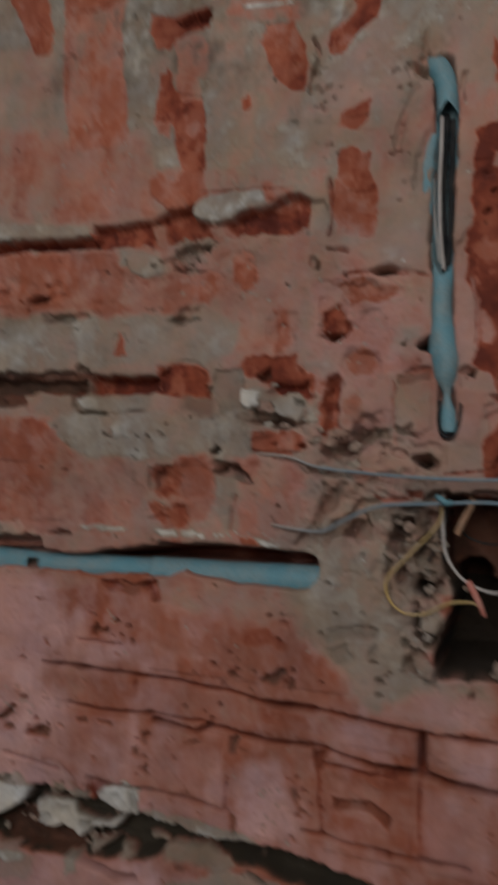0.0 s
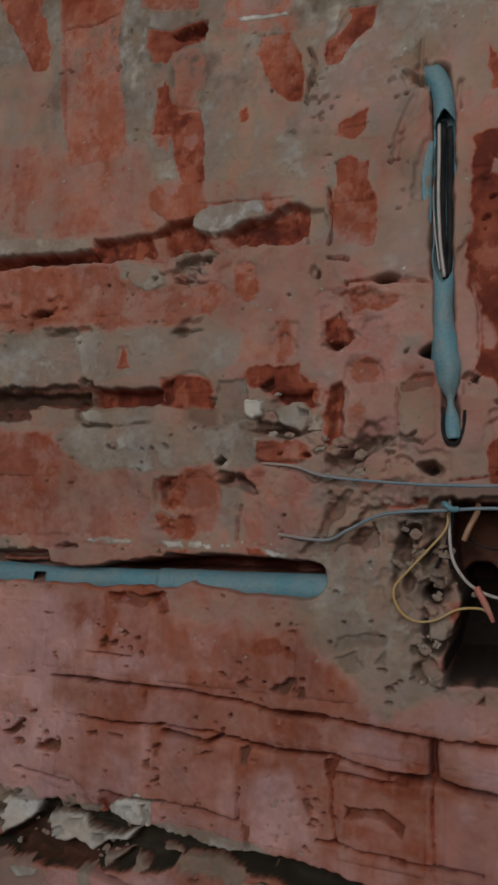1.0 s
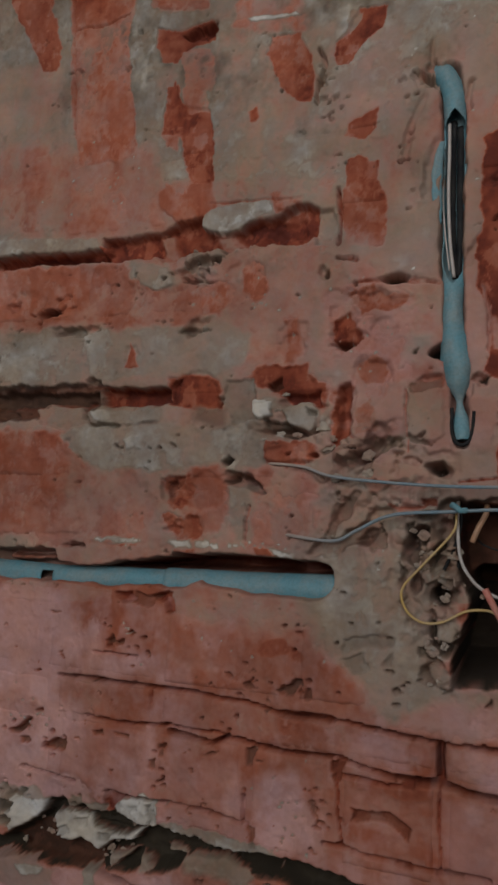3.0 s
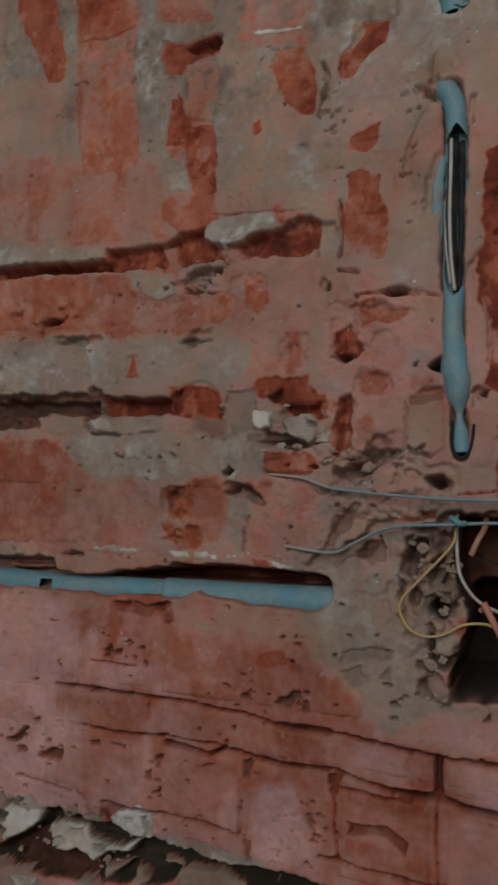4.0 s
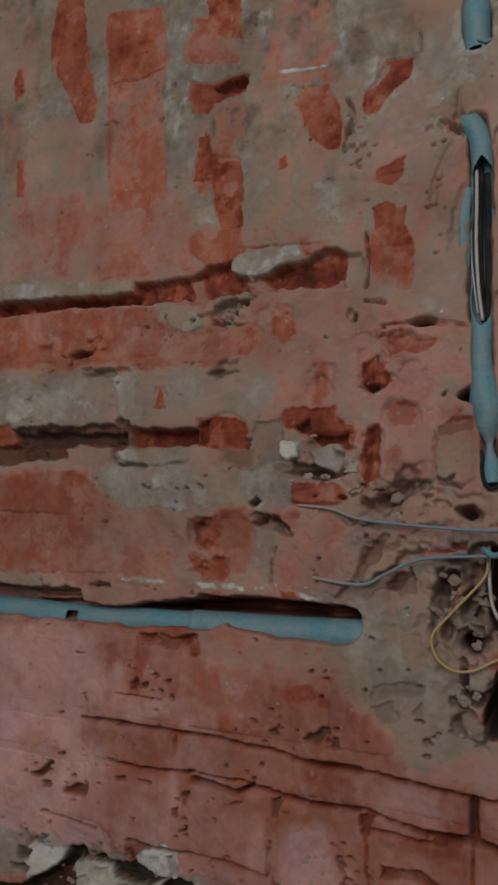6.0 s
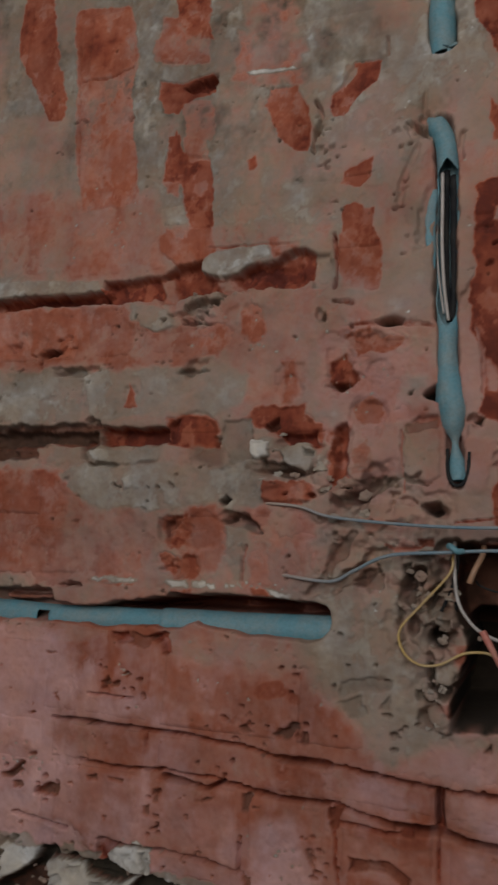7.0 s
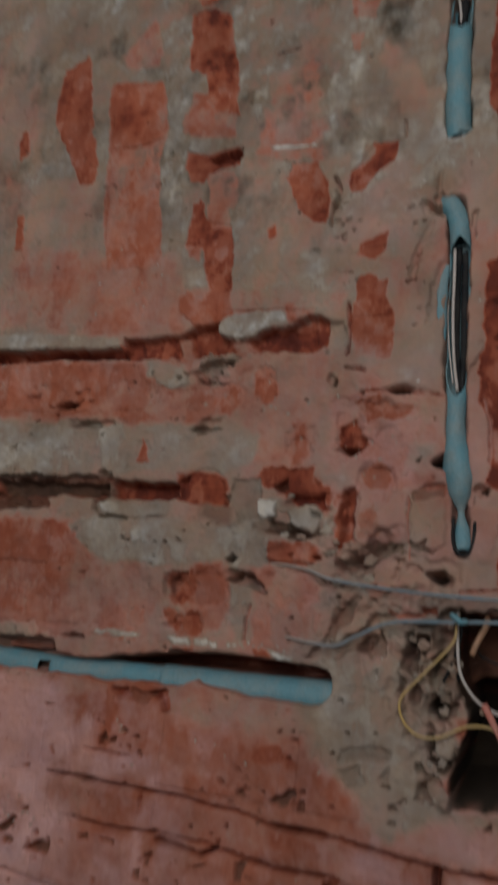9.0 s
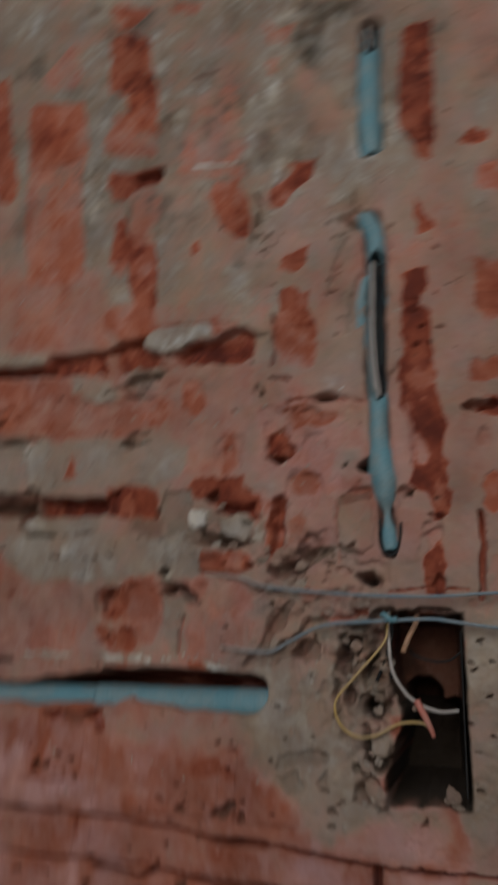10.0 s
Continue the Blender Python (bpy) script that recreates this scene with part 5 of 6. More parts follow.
crack([(-0.2289, 0.9024), (-0.2000, 0.8995), (-0.1707, 0.8970)], 0.0025, 0.007)
crack([(-0.1329, 0.8955), (-0.1069, 0.8944), (-0.0679, 0.8960), (-0.0357, 0.8948), (0.0006, 0.8918)], 0.003, 0.009)
shape([(-0.239, 0.873), (-0.213, 0.875), (-0.198, 0.877), (-0.200, 0.865), (-0.218, 0.854), (-0.239, 0.843), (-0.244, 0.860)], 1.35, cut=-1, dust_shade=0, ragged=0.004)
shape([(-0.252, 0.869), (-0.237, 0.867), (-0.239, 0.861), (-0.251, 0.860)], cut=10, dust_shade=-0.8, ragged=0.003)
shape([(-0.230, 0.883), (-0.220, 0.882), (-0.223, 0.878), (-0.230, 0.877)], cut=8, dust_shade=-0.6, ragged=0.002)
shape([(-0.183, 0.883), (-0.158, 0.882), (-0.135, 0.882), (-0.135, 0.876), (-0.158, 0.874), (-0.177, 0.874)], 0.98, cut=1, dust_shade=-0.1, ragged=0.005)
shape([(-0.170, 0.876), (-0.158, 0.879), (-0.153, 0.873), (-0.165, 0.869)], cut=10, dust_shade=-0.9, ragged=0.003)
shape([(-0.189, 0.852), (-0.178, 0.857), (-0.175, 0.851), (-0.186, 0.846)], cut=4, dust_shade=-0.3, ragged=0.003)
shape([(-0.169, 0.863), (-0.157, 0.867), (-0.155, 0.860), (-0.166, 0.857)], cut=4, dust_shade=-0.25, ragged=0.003)
shape([(-0.144, 0.856), (-0.130, 0.857), (-0.135, 0.851), (-0.144, 0.850)], cut=5, dust_shade=-0.5, ragged=0.003)
shape([(-0.094, 0.891), (-0.087, 0.895), (-0.083, 0.877), (-0.091, 0.875)], cut=5, dust_shade=-0.4, ragged=0.003)
shape([(-0.113, 0.887), (-0.102, 0.889), (-0.104, 0.884), (-0.112, 0.882)], cut=2, dust_shade=-0.2, ragged=0.002)
shape([(-0.072, 0.874), (-0.040, 0.874), (-0.044, 0.869), (-0.070, 0.869)], 1.22, cut=-1, dust_shade=0, ragged=0.004)
shape([(-0.027, 0.873), (0.007, 0.873), (0.002, 0.867), (-0.023, 0.867)], 1.18, cut=-1, dust_shade=0, ragged=0.004)
shape([(0.001, 0.887), (0.007, 0.889), (0.009, 0.871), (0.004, 0.870)], cut=5, dust_shade=-0.4, ragged=0.003)
shape([(-0.227, 0.818), (-0.193, 0.823), (-0.195, 0.813), (-0.219, 0.806)], 1.22, cut=-1, dust_shade=0, ragged=0.005)
shape([(-0.154, 0.824), (-0.142, 0.828), (-0.140, 0.815), (-0.150, 0.810)], 1.0, cut=-1, dust_shade=0, ragged=0.004)
shape([(0.018, 0.848), (0.028, 0.844), (0.037, 0.839), (0.030, 0.838), (0.020, 0.842)], cut=9, dust_shade=-0.7, ragged=0.003)
shape([(-0.046, 0.842), (-0.037, 0.842), (-0.038, 0.837), (-0.044, 0.837)], cut=7, dust_shade=-0.6, ragged=0.003)
# small pits, darkened by soil and painted shade
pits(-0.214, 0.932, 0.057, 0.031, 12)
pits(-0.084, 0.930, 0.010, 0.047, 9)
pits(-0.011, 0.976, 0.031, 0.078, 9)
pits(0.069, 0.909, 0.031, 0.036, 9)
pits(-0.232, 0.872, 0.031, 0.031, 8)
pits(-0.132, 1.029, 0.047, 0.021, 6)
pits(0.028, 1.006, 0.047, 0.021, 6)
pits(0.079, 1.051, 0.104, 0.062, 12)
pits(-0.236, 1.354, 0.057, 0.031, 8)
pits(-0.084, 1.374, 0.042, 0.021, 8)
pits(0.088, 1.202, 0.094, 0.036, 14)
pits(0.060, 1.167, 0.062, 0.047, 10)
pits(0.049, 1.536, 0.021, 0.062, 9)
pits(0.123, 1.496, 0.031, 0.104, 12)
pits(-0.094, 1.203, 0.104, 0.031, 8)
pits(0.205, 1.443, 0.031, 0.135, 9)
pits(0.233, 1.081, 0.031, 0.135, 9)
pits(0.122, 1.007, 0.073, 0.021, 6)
# white scraps of lime
flecks(-0.221, 0.951, 0.047, 0.031, 22)
flecks(0.031, 0.888, 0.036, 0.062, 12)
flecks(-0.182, 1.491, 0.083, 0.062, 16)
flecks(-0.010, 1.122, 0.073, 0.007, 14)
flecks(-0.140, 1.119, 0.036, 0.005, 12)
flecks(0.089, 1.316, 0.062, 0.083, 14)
flecks(0.009, 1.351, 0.104, 0.052, 12)
flecks(0.032, 0.914, 0.042, 0.073, 10)
flecks(-0.080, 1.034, 0.156, 0.042, 14)
flecks(0.119, 1.105, 0.062, 0.062, 8)
flecks(0.159, 1.544, 0.078, 0.130, 12)
flecks(-0.106, 0.883, 0.031, 0.026, 10)
# the wiring box hole and its broken edge
bare(0.198, 1.138, 0.049, 0.055, 3, 0.2)
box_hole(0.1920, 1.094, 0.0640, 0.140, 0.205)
dent(0.136, 1.130, 0.023, 0.028, -29, 0.012)
dent(0.148, 1.117, 0.018, 0.028, -18, 0.014)
dent(0.159, 1.145, 0.023, 0.028, 2, 0.022)
dent(0.130, 1.097, 0.014, 0.019, -38, 0.006)
dent(0.158, 1.094, 0.018, 0.023, 2, 0.014)
dent(0.151, 1.062, 0.004, 0.027, 1, 0.01)
dent(0.148, 1.028, 0.016, 0.018, -29, 0.01)
dent(0.142, 1.140, 0.014, 0.019, -28, 0.009)
dent(0.163, 1.162, 0.019, 0.011, 2, 0.02)
dent(0.200, 1.166, 0.031, 0.006, 2, 0.014)
dent(0.133, 1.135, 0.007, 0.022, -28, 0.034)
dent(0.156, 1.144, 0.010, 0.014, -18, 0.034)
dent(0.141, 1.154, 0.014, 0.007, 2, 0.02)
dent(0.152, 1.124, 0.006, 0.023, -24, 0.034)
dent(0.153, 1.090, 0.012, 0.010, 4, 0.034)
dent(0.135, 1.099, 0.007, 0.016, -8, 0.022)
dent(0.149, 1.065, 0.003, 0.027, 2, 0.02)
dent(0.163, 1.052, 0.018, 0.013, 6, 0.036)
dent(0.147, 1.044, 0.006, 0.010, 33, 0.018)
dent(0.152, 1.028, 0.015, 0.011, 6, 0.02)
coat(0.158, 1.101, 0.021, 0.014, 4, 0.8, -8)
coat(0.158, 1.061, 0.021, 0.022, 5, 0.8, -4)
coat(0.153, 1.078, 0.012, 0.009, 5, 0.85, -7)
coat(0.143, 1.123, 0.011, 0.019, -28, 0.75, -4)
coat(0.161, 1.058, 0.021, 0.027, 1, 0.86, -2)
coat(0.160, 1.103, 0.017, 0.014, 4, 0.9, -8)
coat(0.143, 1.116, 0.014, 0.012, 3, 0.8, -6)
coat(0.157, 1.025, 0.018, 0.013, -14, 0.8, -10)
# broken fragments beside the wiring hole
# gaps between the fragments carry painted shade
shape([(0.125, 1.146), (0.131, 1.149), (0.133, 1.137), (0.128, 1.133)], cut=10, dust_shade=-0.7, ragged=0.003)
shape([(0.138, 1.142), (0.144, 1.145), (0.143, 1.128), (0.139, 1.127)], cut=12, dust_shade=-0.7, ragged=0.003)
shape([(0.133, 1.132), (0.139, 1.126), (0.131, 1.111), (0.126, 1.118)], cut=9, dust_shade=-0.6, ragged=0.003)
shape([(0.146, 1.124), (0.154, 1.133), (0.156, 1.127), (0.148, 1.112)], cut=14, dust_shade=-0.8, ragged=0.003)
shape([(0.122, 1.113), (0.127, 1.106), (0.124, 1.092), (0.120, 1.099)], cut=7, dust_shade=-0.5, ragged=0.003)
shape([(0.147, 1.094), (0.153, 1.099), (0.163, 1.091), (0.158, 1.081), (0.150, 1.083)], cut=13, dust_shade=-0.85, ragged=0.003)
shape([(0.138, 1.107), (0.146, 1.111), (0.149, 1.101), (0.142, 1.097)], 0.85, deep=-2, dust_shade=-0.1, ragged=0.003)
shape([(0.154, 1.107), (0.165, 1.107), (0.167, 1.095), (0.158, 1.097)], 0.88, deep=2, dust_shade=0, ragged=0.004)
shape([(0.150, 1.069), (0.163, 1.073), (0.168, 1.062), (0.164, 1.051), (0.154, 1.052)], 0.92, deep=0, dust_shade=0, ragged=0.003)
shape([(0.147, 1.069), (0.150, 1.069), (0.151, 1.049), (0.148, 1.049)], cut=12, dust_shade=-0.9, ragged=0.0015)
shape([(0.137, 1.046), (0.143, 1.050), (0.145, 1.044), (0.139, 1.041)], cut=8, dust_shade=-0.7, ragged=0.003)
shape([(0.148, 1.037), (0.157, 1.037), (0.162, 1.024), (0.154, 1.019), (0.147, 1.027)], 0.88, deep=3, dust_shade=-0.15, ragged=0.003)


def eased(a, times):
    """A field with its fine steps worn down."""
    for _ in range(times):
        p = np.pad(a, 1, mode="edge")
        a = (p[:-2, 1:-1] + p[2:, 1:-1] + p[1:-1, :-2] + p[1:-1, 2:] + 2 * a) / 6
    return a


DUST_SHADE += np.where((ZZ < 1.07) & (DUST_SHADE > -0.05), 1.0, 0.0) * np.clip((0.75 - LIME) / 0.15, 0, 1) * np.clip(rough_noise(UU, ZZ * 0.8, 0.04, 81, 5, 0.66) * 1.3 + 0.04, 0, 0.5)   # dust lying in drifts
DEEP = np.clip(eased(np.clip((CUT - 0.017) / 0.006, 0, 1), 6) * 3, 0, 1)
CUT = CUT * (1 - DEEP) + eased(CUT, 3) * DEEP
LIME += np.where(ZZ < 1.07, 0.09, 0.11) * rough_noise(UU, ZZ, 0.022, 41, 4, 0.65) + 0.07 * rough_noise(UU, ZZ, 0.006, 43, 2)
LIME += np.where(ZZ < 1.07, 0.06, 0.13) * rough_noise(UU, ZZ, 0.045, 45, 3, 0.55)
LIME += np.where(ZZ > 1.43, 0.20, 0.05) * rough_noise(UU * 2.0, ZZ * 0.55, 0.05, 47, 5, 0.62)          # upright smears of the trowel
# mortar and dust that flaked off in hard-edged scales
scale = rough_noise(UU, ZZ * 0.8, 0.030, 71, 5, 0.72)
FLAKE = np.clip(scale / 0.07 + 0.5, 0, 1) * np.clip(0.6 + 1.6 * rough_noise(UU, ZZ, 0.09, 73, 2), 0, 1)
LIME += np.where(ZZ < 1.07, 0.08, 0.14) * (FLAKE - 0.26)
RELIEF = (0.0040 * rough_noise(UU, ZZ, 0.10, 51, 2) - 0.0010 * FLAKE + 0.0016 * rough_noise(UU, ZZ, 0.030, 53, 4, 0.6) * np.where(ZZ < 1.07, 0.7, 1.0)
          + np.clip(LIME, 0.2, 1.0) * 0.0010 * rough_noise(UU, ZZ, 0.010, 57, 3, 0.7))
pit = rough_noise(UU, ZZ * 1.6, 0.013, 61, 4, 0.72) + 0.16 * rough_noise(UU, ZZ, 0.08, 63, 2)
RELIEF += np.clip((pit - 0.60) * 0.09, 0, 0.0065) + np.where(ZZ > 1.42, 0.0006, 0.0003) * rough_noise(UU * 3, ZZ * 0.5, 0.022, 67, 3, 0.6)                    # scattered pits
pit_dark = np.clip((pit - 0.57) / 0.07, 0, 1) * np.where(DUST_SHADE > -0.5, 1, 0)
DUST_SHADE = DUST_SHADE * (1 - pit_dark) - 0.55 * pit_dark                                                             # scattered pits coloured darker, dirt and shade together
smudge_shade = np.clip(rough_noise(UU * 1.2, ZZ, 0.055, 91, 5, 0.66) * 1.1 - 0.12, 0, 1) * np.where(ZZ > 1.5, 1.0, 0.35) * np.clip((LIME - 0.45) / 0.2, 0, 1)
DUST_SHADE = np.where(DUST_SHADE > -0.3, DUST_SHADE - smudge_shade, DUST_SHADE)                                                  # brown smudges, heavier up high to imitate weaker light
EDGE = np.minimum(np.minimum(UU - U0, U1 - UU), np.minimum(ZZ - Z0, Z1 - ZZ))
RIM = np.clip(EDGE / 0.02, 0, 1)
DEPTH = (CUT + RELIEF * (1 - 0.6 * DEEP)) * RIM


# ---- the room ----
wall = boxes("wall_north", [(-2.2, U0, 0, 0.30, 0, 3.10), (U1, 2.2, 0, 0.30, 0, 3.10), (U0, U1, 0, 0.30, 0, Z0), (U0, U1, 0, 0.30, Z1, 3.10),
                            (U0, U1, 0.235, 0.30, Z0, Z1)], PLASTER)
tagged(wall, "stripped old brick wall with smeared lime mortar", "wall", kind="structure")
# unseen floor, ceiling and walls, added to close the space
tagged(boxes("floor", [(-2.2, 2.2, -1.9, 0.30, -0.12, 0)], CONCRETE), "bare grey concrete floor of the room", "floor", kind="structure")
tagged(boxes("ceiling", [(-2.2, 2.2, -2.2, 0.30, 3.10, 3.25)], PLASTER), "plain plastered ceiling over the room", "ceiling", kind="structure")
tagged(boxes("wall_west", [(-2.4, -2.2, -2.2, 0.30, -0.12, 3.25)], PLASTER), "plain plastered side wall of the room", "wall", kind="structure")
tagged(boxes("wall_east", [(2.2, 2.4, -2.2, 0.30, -0.12, 3.25)], PLASTER), "plain plastered side wall of the room", "wall", kind="structure")
wx0, wx1, wz0, wz1 = WINDOW
tagged(boxes("wall_south", [(-2.2, wx0, -2.2, -1.9, -0.12, 3.10), (wx1, 2.2, -2.2, -1.9, -0.12, 3.10), (wx0, wx1, -2.2, -1.9, -0.12, wz0), (wx0, wx1, -2.2, -1.9, wz1, 3.10)], PLASTER),
       "unseen plain plastered wall with an added window opening", "wall", kind="structure")
window = tagged(boxes("window_1", [(wx0, wx0 + 0.05, -2.1, -2.04, wz0, wz1), (wx1 - 0.05, wx1, -2.1, -2.04, wz0, wz1), (wx0 + 0.05, wx1 - 0.05, -2.1, -2.04, wz0, wz0 + 0.05),
                                   (wx0 + 0.05, wx1 - 0.05, -2.1, -2.04, wz1 - 0.05, wz1)], FRAME_PAINT), "unseen added window, white painted frame with one pane", "window", kind="structure")
pane = boxes("pane", [(wx0 + 0.05, wx1 - 0.05, -2.074, -2.068, wz0 + 0.05, wz1 - 0.05)], glass, window)
pane.visible_shadow = False


# ---- mortar bed: one uneven sheet, set into the wall ----
def sheet_mesh(name, y, rows, cols, material, parent, skirt=0.0):
    """A piece of the brick face over lattice rows and columns; skirt: how far its edges reach back."""
    r0, r1 = rows
    c0, c1 = cols
    yy = y
    part_of = (slice(r0, r1), slice(c0, c1))
    u, z = UU[part_of], ZZ[part_of]
    n, m = u.shape
    co = np.stack([u, yy, z], -1).reshape(-1, 3)
    lime, dust_shade = LIME[r0:r1, c0:c1].reshape(-1), DUST_SHADE[r0:r1, c0:c1].reshape(-1)
    ids = np.arange(n * m).reshape(n, m)
    quads = np.stack([ids[:-1, :-1], ids[:-1, 1:], ids[1:, 1:], ids[1:, :-1]], -1).reshape(-1, 4)
    if skirt:
        ring = np.concatenate([ids[0, :], ids[1:, -1], ids[-1, -2::-1], ids[-2:0:-1, 0]])
        back = co[ring] + np.array([0, skirt, 0])
        k = len(co) + np.arange(len(ring))
        co, lime, dust_shade = np.concatenate([co, back]), np.concatenate([lime, lime[ring]]), np.concatenate([dust_shade, dust_shade[ring]])
        quads = np.concatenate([quads, np.stack([np.roll(ring, -1), ring, k, np.roll(k, -1)], -1)])
    me = bpy.data.meshes.new(name)
    me.vertices.add(len(co))
    me.vertices.foreach_set("co", co.astype(np.float32).ravel())
    me.loops.add(quads.size)
    me.loops.foreach_set("vertex_index", quads.astype(np.int32).ravel())
    me.polygons.add(len(quads))
    me.polygons.foreach_set("loop_start", np.arange(0, quads.size, 4, dtype=np.int32))
    me.update(calc_edges=True)
    me.polygons.foreach_set("use_smooth", np.ones(len(quads), dtype=bool))
    at = me.attributes.new("lime", "FLOAT", "POINT")
    at.data.foreach_set("value", lime.astype(np.float32))
    at = me.attributes.new("dust_shade", "FLOAT", "POINT")
    at.data.foreach_set("value", dust_shade.astype(np.float32))
    me.materials.append(material)
    ob = new(name, me)
    ob.parent = parent
    return ob


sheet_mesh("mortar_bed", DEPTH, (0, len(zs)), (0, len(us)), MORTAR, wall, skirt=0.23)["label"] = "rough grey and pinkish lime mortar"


# ---- bricks ----
def brick(u0, u1, z0, z1):
    """One brick, its worn face just above the mortar where it is bare and just under it where it is coated."""
    c0, c1 = np.searchsorted(us, (u0, u1))
    r0, r1 = np.searchsorted(zs, (z0, z1))
    if c1 - c0 < 6 or r1 - r0 < 6:
        return
    u, z = UU[r0:r1, c0:c1], ZZ[r0:r1, c0:c1]
    lime = LIME[r0:r1, c0:c1]
    if lime.min() > 0.55:
        return
    edge = np.minimum(np.minimum(u - u0, u1 - u), np.minimum(z - z0, z1 - z))
    worn = 0.004 * np.clip(1 - edge / 0.006, 0, 1) ** 2          # rounded arrises
    tilt = random.uniform(-0.0006, 0.0006)
    y = DEPTH[r0:r1, c0:c1] + np.clip(0.008 * (lime - 0.5), -0.0016, 0.0016) + worn + tilt
    y = np.minimum(y, DEPTH[r0:r1, c0:c1] + 0.002)
    y = y + 0.0035 * np.clip((CUT[r0:r1, c0:c1] - 0.006) / 0.004, 0, 1)
    sheet_mesh("brick", y, (r0, r1), (c0, c1), CLAY, wall, skirt=0.02)


def course(z0, z1, joints):
    for a, b in zip(joints[:-1], joints[1:]):
        brick(a + 0.004, b - 0.004, z0, z1)


for k in range(7):                                               # soldiers of the flat arch
    for z0, z1 in ((1.428, 1.492), (1.500, 1.752), (1.762, 1.98)):
        u = -0.492 + 0.0865 * k
        brick(u, u + 0.076, z0, z1)
for u in (0.178, 0.243):
    for z0, z1 in ((1.19, 1.438), (1.448, 1.628), (1.634, 1.80), (1.81, 1.98)):
        brick(u, u + 0.058, z0, z1)
course(1.338, 1.402, (-0.50, -0.33, -0.205, -0.08, 0.048, 0.135))
course(1.258, 1.330, (-0.50, -0.42, -0.29, -0.16, -0.035, 0.07, 0.135))
course(1.178, 1.246, (-0.50, -0.36, -0.23, -0.10, 0.025, 0.13))
course(1.104, 1.172, (-0.50, -0.42, -0.29, -0.155, -0.045, 0.06))
course(0.995, 1.072, (-0.50, -0.34, -0.215, -0.09, 0.035, 0.16))
course(0.955, 0.990, (-0.50, -0.32, -0.20, -0.09, 0.0, 0.157, 0.34))
course(0.872, 0.955, (-0.50, -0.31, -0.195, -0.09, -0.003, 0.074, 0.157, 0.34))
course(0.765, 0.862, (-0.50, -0.36, -0.155, -0.03, 0.10, 0.20, 0.34))


# ---- conduits and wires ----
def smooth_path(points, n):
    """A smooth line through a few points (Catmull-Rom), n samples to each stretch."""
    p = [Vector(q) for q in points]
    p = [p[0] * 2 - p[1]] + p + [p[-1] * 2 - p[-2]]
    res = []
    for i in range(1, len(p) - 2):
        for k in range(n):
            t = k / n
            a, b, c, d = p[i - 1:i + 3]
            res.append(0.5 * ((2 * b) + (c - a) * t + (2 * a - 5 * b + 4 * c - d) * t * t + (3 * b - a - 3 * c + d) * t ** 3))
    res.append(p[-2])
    return res


def sweep(name, points, radius, material, n=10, sides=14, cut=None, parent=None, wobble=0.0, thick=0.0):
    """A tube along points; radius a number or a function of 0..1; cut(t, angle) leaves faces out, angle 0 facing the room."""
    path = smooth_path(points, n)
    verts, faces = [], []
    total = len(path) - 1
    for i, p in enumerate(path):
        tan = (path[min(i + 1, total)] - path[max(i - 1, 0)]).normalized()
        front = Vector((0, -1, 0))
        front = (front - tan * front.dot(tan))
        if front.length < 0.05:
            front = Vector((0, 0, 1)) - tan * tan.z
        front.normalize()
        side = tan.cross(front)
        r = radius(i / total) if callable(radius) else radius
        for k in range(sides):
            a = 2 * math.pi * k / sides
            rr = r * (1 + wobble * noise.noise(p * 60 + Vector((math.cos(a), math.sin(a), 0)) * 0.7))
            verts.append(p + front * (math.cos(a) * rr) + side * (math.sin(a) * rr))
    for i in range(total):
        for k in range(sides):
            a = 2 * math.pi * (k + 0.5) / sides
            a = a - 2 * math.pi if a > math.pi else a
            if cut and cut((i + 0.5) / total, a):
                continue
            k2 = (k + 1) % sides
            faces.append((i * sides + k, i * sides + k2, (i + 1) * sides + k2, (i + 1) * sides + k))
    if not thick:
        faces.append(tuple(reversed(range(sides))))
        faces.append(tuple(total * sides + k for k in range(sides)))
    ob = link_mesh(name, verts, faces, material, parent)
    if thick:
        s = ob.modifiers.new("thickness", "SOLIDIFY")
        s.thickness, s.offset = thick, 0.0
    return ob


def between(t, a, b):
    return a < t < b


# lower conduit, lying in its chase, with a square notch cut into it
def notch(t, a):
    return between(t, 0.318, 0.346) and abs(a) < 0.55


lower = sweep("electrical_conduit", [(-0.42, 0.022, 1.079), (-0.30, 0.021, 1.0805), (-0.225, 0.021, 1.0797), (-0.137, 0.022, 1.0823), (-0.079, 0.025, 1.0825), (-0.013, 0.027, 1.0836), (0.068, 0.026, 1.0865)],
              lambda t: 0.0118 + 0.0006 * math.sin(t * 9), TEAL, n=24, sides=32, cut=notch, wobble=0.05, thick=0.0014)
sweep("sleeve", [(-0.098, 0.024, 1.0824), (-0.05, 0.026, 1.0831), (-0.013, 0.027, 1.0836), (0.072, 0.026, 1.0867)], 0.0131, TEAL, n=16, sides=32, parent=lower, wobble=0.05, thick=0.0014)["label"] = "slightly wider sleeve"
tagged(lower, "dusty teal plastic conduit lying in a wall chase", "conduit", "wall conduits")


# upright conduit: bent head, a long torn slot that shows its wires, a swollen lower end
def slot(t, a):
    w = 1.5 + 0.35 * noise.noise(Vector((t * 40, 0.3, 0)))
    if between(t, 0.29, 0.615):
        ease = min(1.0, (t - 0.29) / 0.03, (0.615 - t) / 0.04)
        return -w * ease < a < (w - 0.2) * ease
    return False


